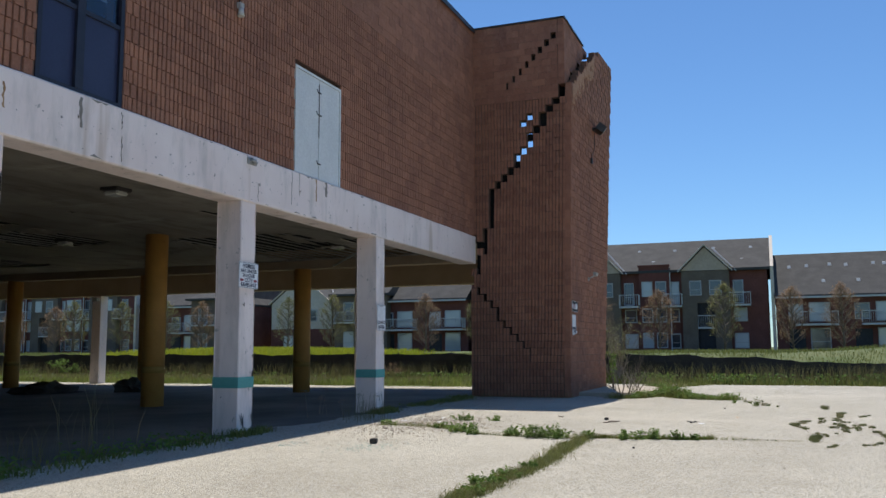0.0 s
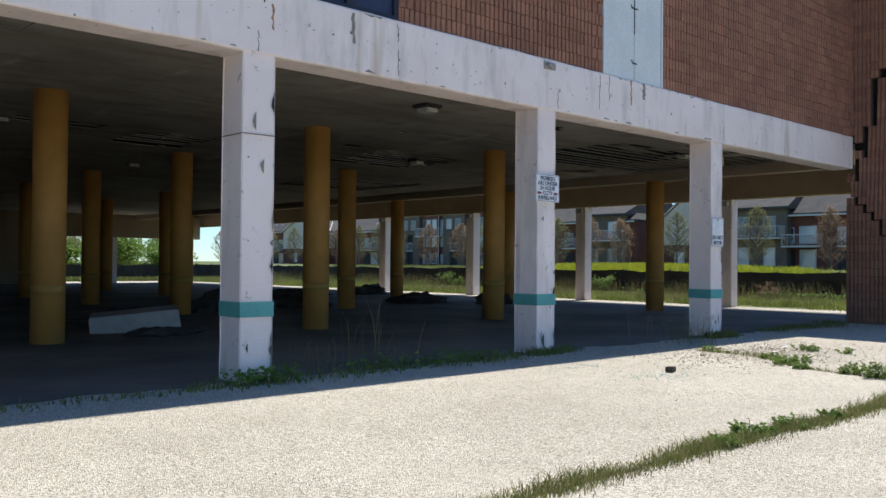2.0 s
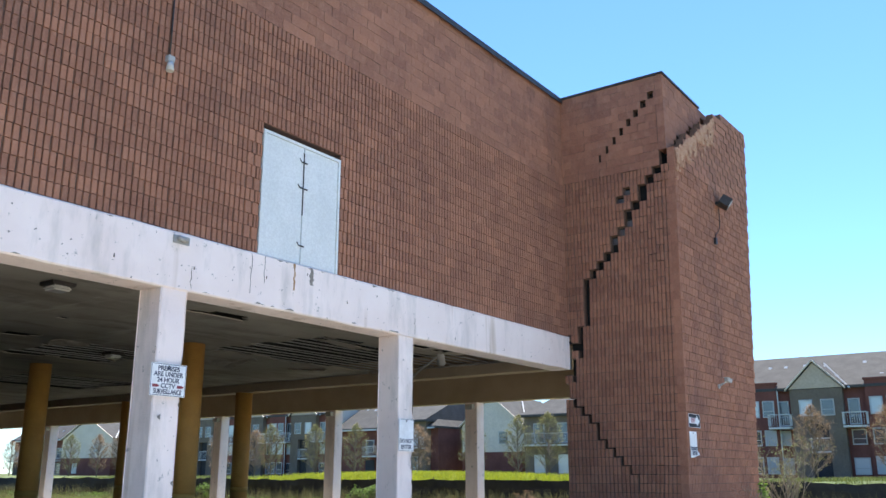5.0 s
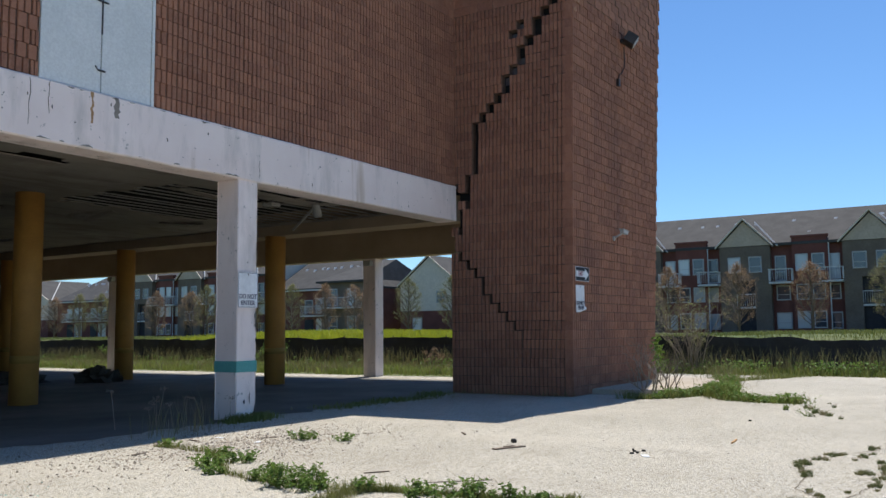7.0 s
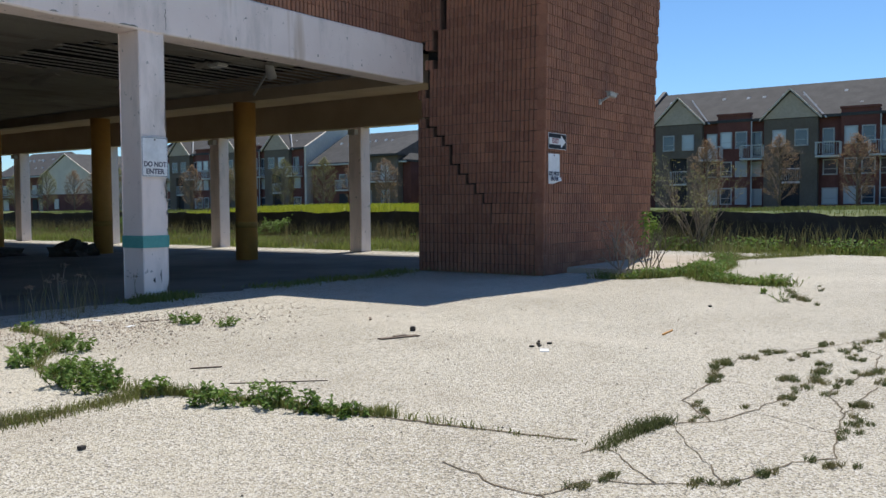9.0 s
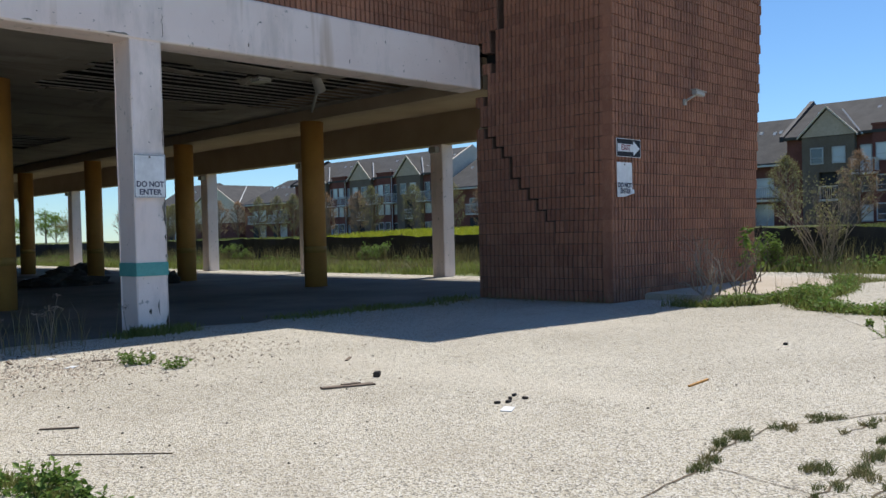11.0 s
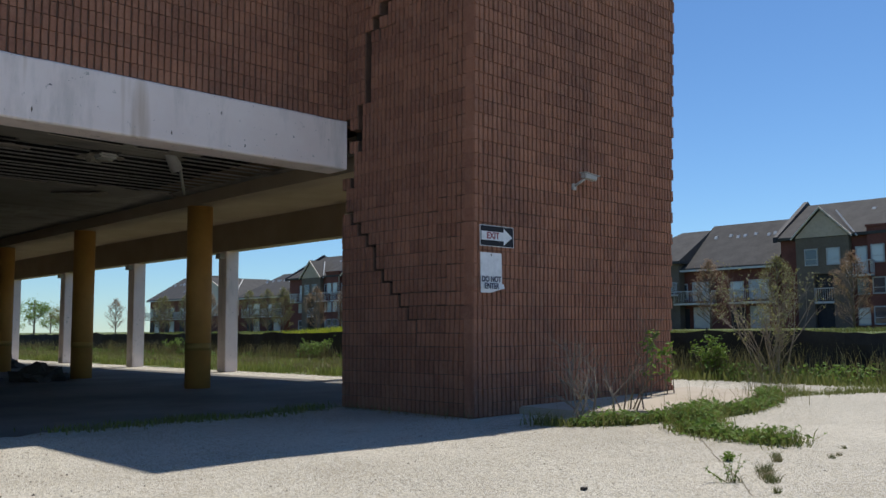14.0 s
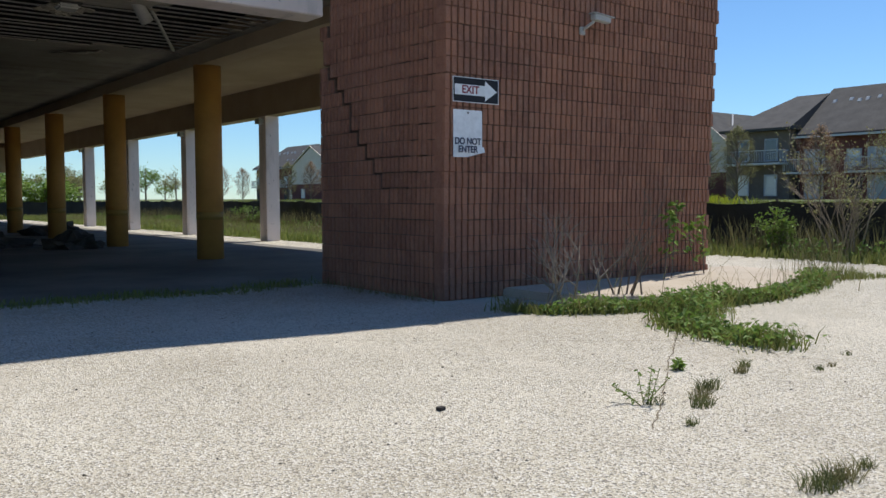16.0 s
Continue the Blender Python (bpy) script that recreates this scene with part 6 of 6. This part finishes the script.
TUFT_ROWS = [([(12.2, 2.1), (12.45, 2.15), (12.85, 2.3)], 6, 0.8), ([(13.3, 2.36), (13.83, 2.46), (14.06, 2.54)], 9, 1.2), ([(14.06, 2.54), (14.5, 2.5), (15.2, 2.3)], 12, 1.2), ([(14.5, 2.06), (15.2, 2.07), (15.8, 1.98)], 9, 1.2),
             ([(12.88, 1.74), (13.3, 1.76), (13.74, 1.71)], 8, 0.9), ([(13.74, 1.71), (14.06, 1.77), (14.83, 1.84)], 9, 1.2), ([(13.4, 1.56), (14.05, 1.5), (14.7, 1.43)], 11, 0.9), ([(14.84, 1.59), (15.41, 1.74), (16.1, 1.69)], 10, 1.1),
             ([(16.1, 1.69), (16.7, 1.66), (17.6, 1.5)], 9, 1.4), ([(12.2, 1.26), (12.8, 1.2), (13.34, 1.35)], 10, 0.9), ([(11.66, 1.15), (11.72, 1.38)], 4, 0.8), ([(11.2, 1.46), (11.42, 1.43)], 3, 0.9), ([(10.62, 2.15), (10.88, 2.01)], 5, 1.0),
             ([(10.9, 1.71), (11.1, 1.5)], 5, 0.9), ([(13.74, 1.89), (14.12, 1.98)], 4, 0.9), ([(12.64, 1.82), (12.78, 1.88)], 2, 0.9), ([(13.8, 1.3), (14.2, 1.2)], 4, 0.8), ([(16.2, 1.4), (17.0, 1.1)], 4, 1.0)]
for line, n, size in TUFT_ROWS:
    for x, y, z, h in along(line, int(n * 1.4), 0.035, 0.5, 1.0):
        i = len(bpy.data.objects)
        tuft(x, y, 0.02 + 0.03 * h * size, int(26 + 30 * h * size), 0.026 + 0.034 * h * size, i % 3 == 1, 100 + i)
blades("seam_grass", along([(11.29, 2.32), (11.59, 2.28), (11.8, 2.24), (12.04, 2.19)], 1100, 0.035, 0.015, 0.06), M["tuft"], label, "grass", 0.003, 1.1, 45)
for i, (x, y, r0, n, h) in enumerate(((19.39, 3.27, 0.06, 40, 0.08), (19.98, 3.3, 0.08, 110, 0.13), (19.7, 3.15, 0.07, 100, 0.12), (19.56, 3.04, 0.07, 90, 0.1), (19.15, 2.82, 0.04, 50, 0.07), (20.63, 3.49, 0.05, 70, 0.09),
                                         (20.85, 3.6, 0.05, 60, 0.1), (21.17, 3.19, 0.04, 40, 0.06), (21.38, 3.21, 0.04, 40, 0.06), (21.93, 3.37, 0.04, 30, 0.05), (18.72, 1.83, 0.1, 160, 0.12), (18.9, 1.82, 0.09, 130, 0.12), (19.15, 1.85, 0.05, 60, 0.08))):
    tuft(x, y, r0, n, h, i % 3 == 2, 160 + i)
weed(20.36, 3.84, 0.05, 0.12, 8, 90, 0.04, "sapling", "small yellowish weed growing through the asphalt")
weed(19.35, 3.3, 0.09, 0.3, 7, 91, 0.03, "weed", "thin stalky weed growing through the asphalt")

# growth round the apron
RIM = [(21.6, 7.2), (21.8, 6.65), (22.5, 6.25), (23.6, 5.92), (24.7, 5.85), (25.8, 6.05), (27.0, 6.45), (27.8, 6.9)]
ARM = [(23.4, 5.9), (22.7, 5.5), (22.1, 5.1), (21.9, 4.4), (21.85, 3.9)]
lab = "lush weeds and grass along the apron edge"
blades("apron_grass", along(RIM, 4600, 0.09, 0.04, 0.24) + along(ARM, 3000, 0.15, 0.04, 0.24) + along([(27.6, 6.9), (29.5, 6.2), (31.2, 5.4)], 1500, 0.15, 0.05, 0.2), M["grass"], lab, "grass", 0.006, 0.9, 46)
leaves("apron_weeds", [(x, y, h, 0.075) for x, y, z, h in along(RIM[1:], 2300, 0.09, 0.02, 0.2) + along(ARM, 1300, 0.14, 0.02, 0.2)], M["weed"], lab, "weeds", 47)
blades("dry_stalks", along(RIM, 150, 0.2, 0.2, 0.75) + along([(27.2, 6.7), (28.2, 6.9)], 120, 0.25, 0.3, 0.8), M["grass_dry"], "thin dry seed stalks by the tower", "grass", 0.0035, 0.8, 48)
shrub((22.3, 6.8, 0.0), 1.8, 0.6, 51, None, "bleached dead bush against the tower", 6, mat="pale_twig", spread=1.0, up=0.05, thick=0.019)
shrub((23.1, 6.85, 0.1), 1.8, 0.4, 52, None, "bleached dead bush against the tower", 6, mat="twig", spread=0.8, up=0.15, thick=0.013)


def sapling(x, y, h, seed):
    r = random.Random(seed)
    ob = empty("sapling", (x, y, 0.1))
    bm = bmesh.new()
    spots = []
    for s in range(2):
        b = Vector((x + r.gauss(0, 0.1), y + r.gauss(0, 0.06), 0.1))
        t = b + Vector((r.gauss(0, 0.1), 0, h * r.uniform(0.75, 1)))
        rod(bm, b, t, 0.012, 0.005, 6)
        for k in range(34):
            p = b.lerp(t, r.uniform(0.3, 1.0) if k % 3 else r.uniform(0.85, 1.0))
            spots.append((p.x + r.gauss(0, 0.03), p.y + r.gauss(0, 0.03), p.z, r.uniform(0.09, 0.16)))
    part("stalk", bm, M["twig"], ob)
    leaves("foliage", spots, M["sapling"], "", "", seed, ob, False)
    return tagged(ob, "slender sapling with bright new leaves by the tower", "sapling", "saplings")


sapling(25.3, 7.75, 1.3, 63)
sapling(26.2, 7.85, 1.05, 64)

# shade-side growth at the foot of the facade
foot = "dark weeds at the foot of the columns"
blades("foot_grass", along([(3.4, 10.95), (4.7, 10.9), (6.1, 11.05), (8.2, 11.0), (9.2, 11.15)], 800, 0.16, 0.03, 0.14) + along([(-8, 11.0), (3.4, 10.95)], 1000, 0.15, 0.03, 0.12), M["grass"], foot, "grass", 0.009, 0.6, 81)
leaves("foot_weeds", [(x, y, h, 0.08) for x, y, z, h in along([(5.6, 11.05), (7.0, 11.1), (8.3, 11.0)], 330, 0.2, 0.02, 0.17) + along([(3.9, 10.95), (4.75, 10.9)], 260, 0.1, 0.03, 0.2)], M["weed"], foot, "weeds", 82)
blades("foot_grass", along([(17.0, 11.2), (18.6, 11.2), (20.0, 11.0), (21.4, 11.6)], 1300, 0.2, 0.03, 0.13) + along([(14.4, 11.0), (15.4, 11.05)], 800, 0.12, 0.05, 0.18) + along([(9.2, 11.0), (10.2, 11.1)], 500, 0.1, 0.04, 0.14), M["grass"], foot, "grass", 0.009, 0.6, 83)
blades("dry_stalks", along([(12.6, 10.5), (13.8, 10.8)], 90, 0.2, 0.25, 0.6) + along([(4.9, 11.2), (6.5, 11.3)], 60, 0.2, 0.4, 0.9) + along([(21.4, 8.2), (21.45, 11)], 200, 0.08, 0.05, 0.16), M["grass_dry"], "thin dry seed stalks in the shade", "grass", 0.004, 0.35, 84)


rf = random.Random(5)
for i in range(9):
    x, y, h = rf.uniform(12.7, 14.6), rf.uniform(10.9, 12.4), rf.uniform(0.3, 0.6)
    ob = empty("seed_head", (x, y, 0))
    bm = bmesh.new()
    tip = Vector((x + rf.gauss(0, 0.06), y + rf.gauss(0, 0.06), h))
    rod(bm, (x, y, 0), tip, 0.005, 0.003, 4)
    part("stalk", bm, M["pale_twig"], ob)
    leaves("flower", [(tip.x + rf.gauss(0, 0.035), tip.y + rf.gauss(0, 0.035), tip.z + rf.gauss(0, 0.015), 0.03) for k in range(26)], M["pale_twig"], "", "", i, ob, False)
    tagged(ob, "dry pale umbel seed head on a thin stalk", "plant", "seed heads")

# ---------------------------------------------------------------- debris
def chunk(x, y, sx, sy, sz, turn, mat, name, label, seed, group=""):
    bm = bmesh.new()
    box(bm, (-sx / 2, -sy / 2, 0), (sx / 2, sy / 2, sz), 0, min(sx, sy, sz) * 0.12)
    chipped(bm, min(sx, sy) * 0.12, seed)
    zmin = min(v.co.z for v in bm.verts)
    for v in bm.verts:
        v.co.z -= zmin
    ob = tagged(part(name, bm, M[mat]), label, name.replace("_", " "), group)
    ob.matrix_basis = pose(x, y, 0.001, 0, 0, turn)
    return ob


chunk(9.09, 8.48, 0.17, 0.1, 0.07, 15, "rubble", "brick_fragment", "dark broken brick lying on the asphalt", 1)
chunk(14.38, 5.96, 0.08, 0.06, 0.045, 40, "rubble", "brick_fragment", "dark broken brick lying on the asphalt", 2)
chunk(13.9, 5.78, 0.45, 0.09, 0.012, -22, "twig", "weathered_board", "grey weathered piece of board on the asphalt", 3)
chunk(13.95, 5.8, 0.17, 0.05, 0.02, -10, "twig", "weathered_board", "grey weathered piece of board on the asphalt", 4)
chunk(15.7, 3.58, 0.36, 0.02, 0.014, 5, "yellow", "wood_stick", "split orange-tan stick on the asphalt", 5)
chunk(14.0, 4.13, 0.14, 0.08, 0.006, 30, "sign_white", "paper_scrap", "flat white scrap on the asphalt", 6)
for i, (x, y) in enumerate(((14.2, 4.29), (14.3, 4.36), (14.38, 4.28), (14.12, 4.33), (14.42, 4.42))):
    chunk(x, y, 0.045, 0.025, 0.018, i * 50, "rubble", "stone", "small dark stone on the asphalt", 10 + i, "dark stones")
chunk(11.68, 6.1, 0.26, 0.02, 0.01, -40, "twig", "wood_stick", "thin grey stick on the asphalt", 20)
chunk(11.6, 5.15, 0.75, 0.007, 0.007, -48, "twig", "wood_stick", "long thin twig on the asphalt", 21)
chunk(9.66, 4.71, 0.04, 0.035, 0.022, 10, "rubble", "stone", "small dark stone on the asphalt", 22, "dark stones")
chunk(18.25, 3.96, 0.05, 0.04, 0.022, 10, "rubble", "stone", "small dark stone on the asphalt", 23, "dark stones")
for i, (x, y) in enumerate(((12.7, 9.3), (12.9, 8.9), (12.4, 9.0), (13.0, 9.7), (12.2, 8.7), (13.9, 9.2))):
    chunk(x, y, 0.16 - 0.012 * i, 0.07, 0.006, i * 35, "sign_white" if i % 2 else "slab", "plaster_scrap", "flat pale flake of plaster on the asphalt", 30 + i, "plaster flakes")
for i, (x, y) in enumerate(((11.4, 9.35), (12.6, 9.75), (13.3, 9.1), (14.9, 7.0))):
    chunk(x, y, 0.22, 0.03, 0.012, i * 70 + 10, "twig", "weathered_board", "dark splinter of wood on the asphalt", 40 + i, "splinters")


def crumbs(name, n, where, mats, size, label, category, seed):
    r = random.Random(seed)
    vs, fs = [], []
    for _ in range(n):
        x, y = where(r)
        s = size * r.uniform(0.4, 1.3)
        a = r.uniform(0, 6.28)
        k = len(vs)
        for q in range(4):
            b = a + q * 1.57 + r.uniform(-0.3, 0.3)
            vs.append((x + s * math.cos(b), y + s * math.sin(b), 0.0))
        vs.append((x + s * r.uniform(-0.3, 0.3), y + s * r.uniform(-0.3, 0.3), s * r.uniform(0.4, 1.0)))
        fs += [(k, k + 1, k + 4), (k + 1, k + 2, k + 4), (k + 2, k + 3, k + 4), (k + 3, k, k + 4)]
    return tagged(joined(name, vs, fs, mats), label, category, kind="stuff")


crumbs("gravel", 600, lambda r: (r.uniform(7, 21), r.uniform(2.5, 10.4)), M["rubble"], 0.010, "scattered dark crumbs on the asphalt", "gravel", 1)
crumbs("gravel", 1000, lambda r: (r.gauss(12.6, 1.2), r.gauss(9.0, 0.6)), M["slab"], 0.022, "scattered pale mortar crumbs on the asphalt", "gravel", 2)
crumbs("gravel", 500, lambda r: (r.gauss(12.8, 1.6), r.gauss(8.6, 1.0)), M["rubble"], 0.013, "scattered dark crumbs of bark and brick", "gravel", 7)
crumbs("gravel", 800, lambda r: (r.gauss(12.6, 1.5), r.gauss(9.2, 0.7)), M["twig"], 0.014, "scattered brown crumbs on the asphalt", "gravel", 3)
crumbs("gravel", 1500, lambda r: (r.uniform(-4, 27), r.uniform(-1, 11)), M["slab"], 0.010, "scattered pale grit on the asphalt", "gravel", 4)
M["teal_glass"] = plain("broken_green_glass", (0.22, 0.42, 0.38), (0.32, 0.5, 0.45), 20, 0.15)
crumbs("broken_glass", 150, lambda r: (r.gauss(8.7, 0.35), r.gauss(8.4, 0.22)), M["teal_glass"], 0.012, "crumbs of broken green glass on the asphalt", "glass", 5)
crumbs("broken_glass", 60, lambda r: (r.gauss(8.6, 0.3), r.gauss(9.6, 0.12)), M["teal_glass"], 0.012, "crumbs of broken green glass on the asphalt", "glass", 6)

# ---------------------------------------------------------------- the blocks themselves
lay(facade, FACADE_PLACES, 300)
lay(tower_front, FRONT_PLACES, 300, TX)
lay(tower_west, WEST_PLACES, 900)
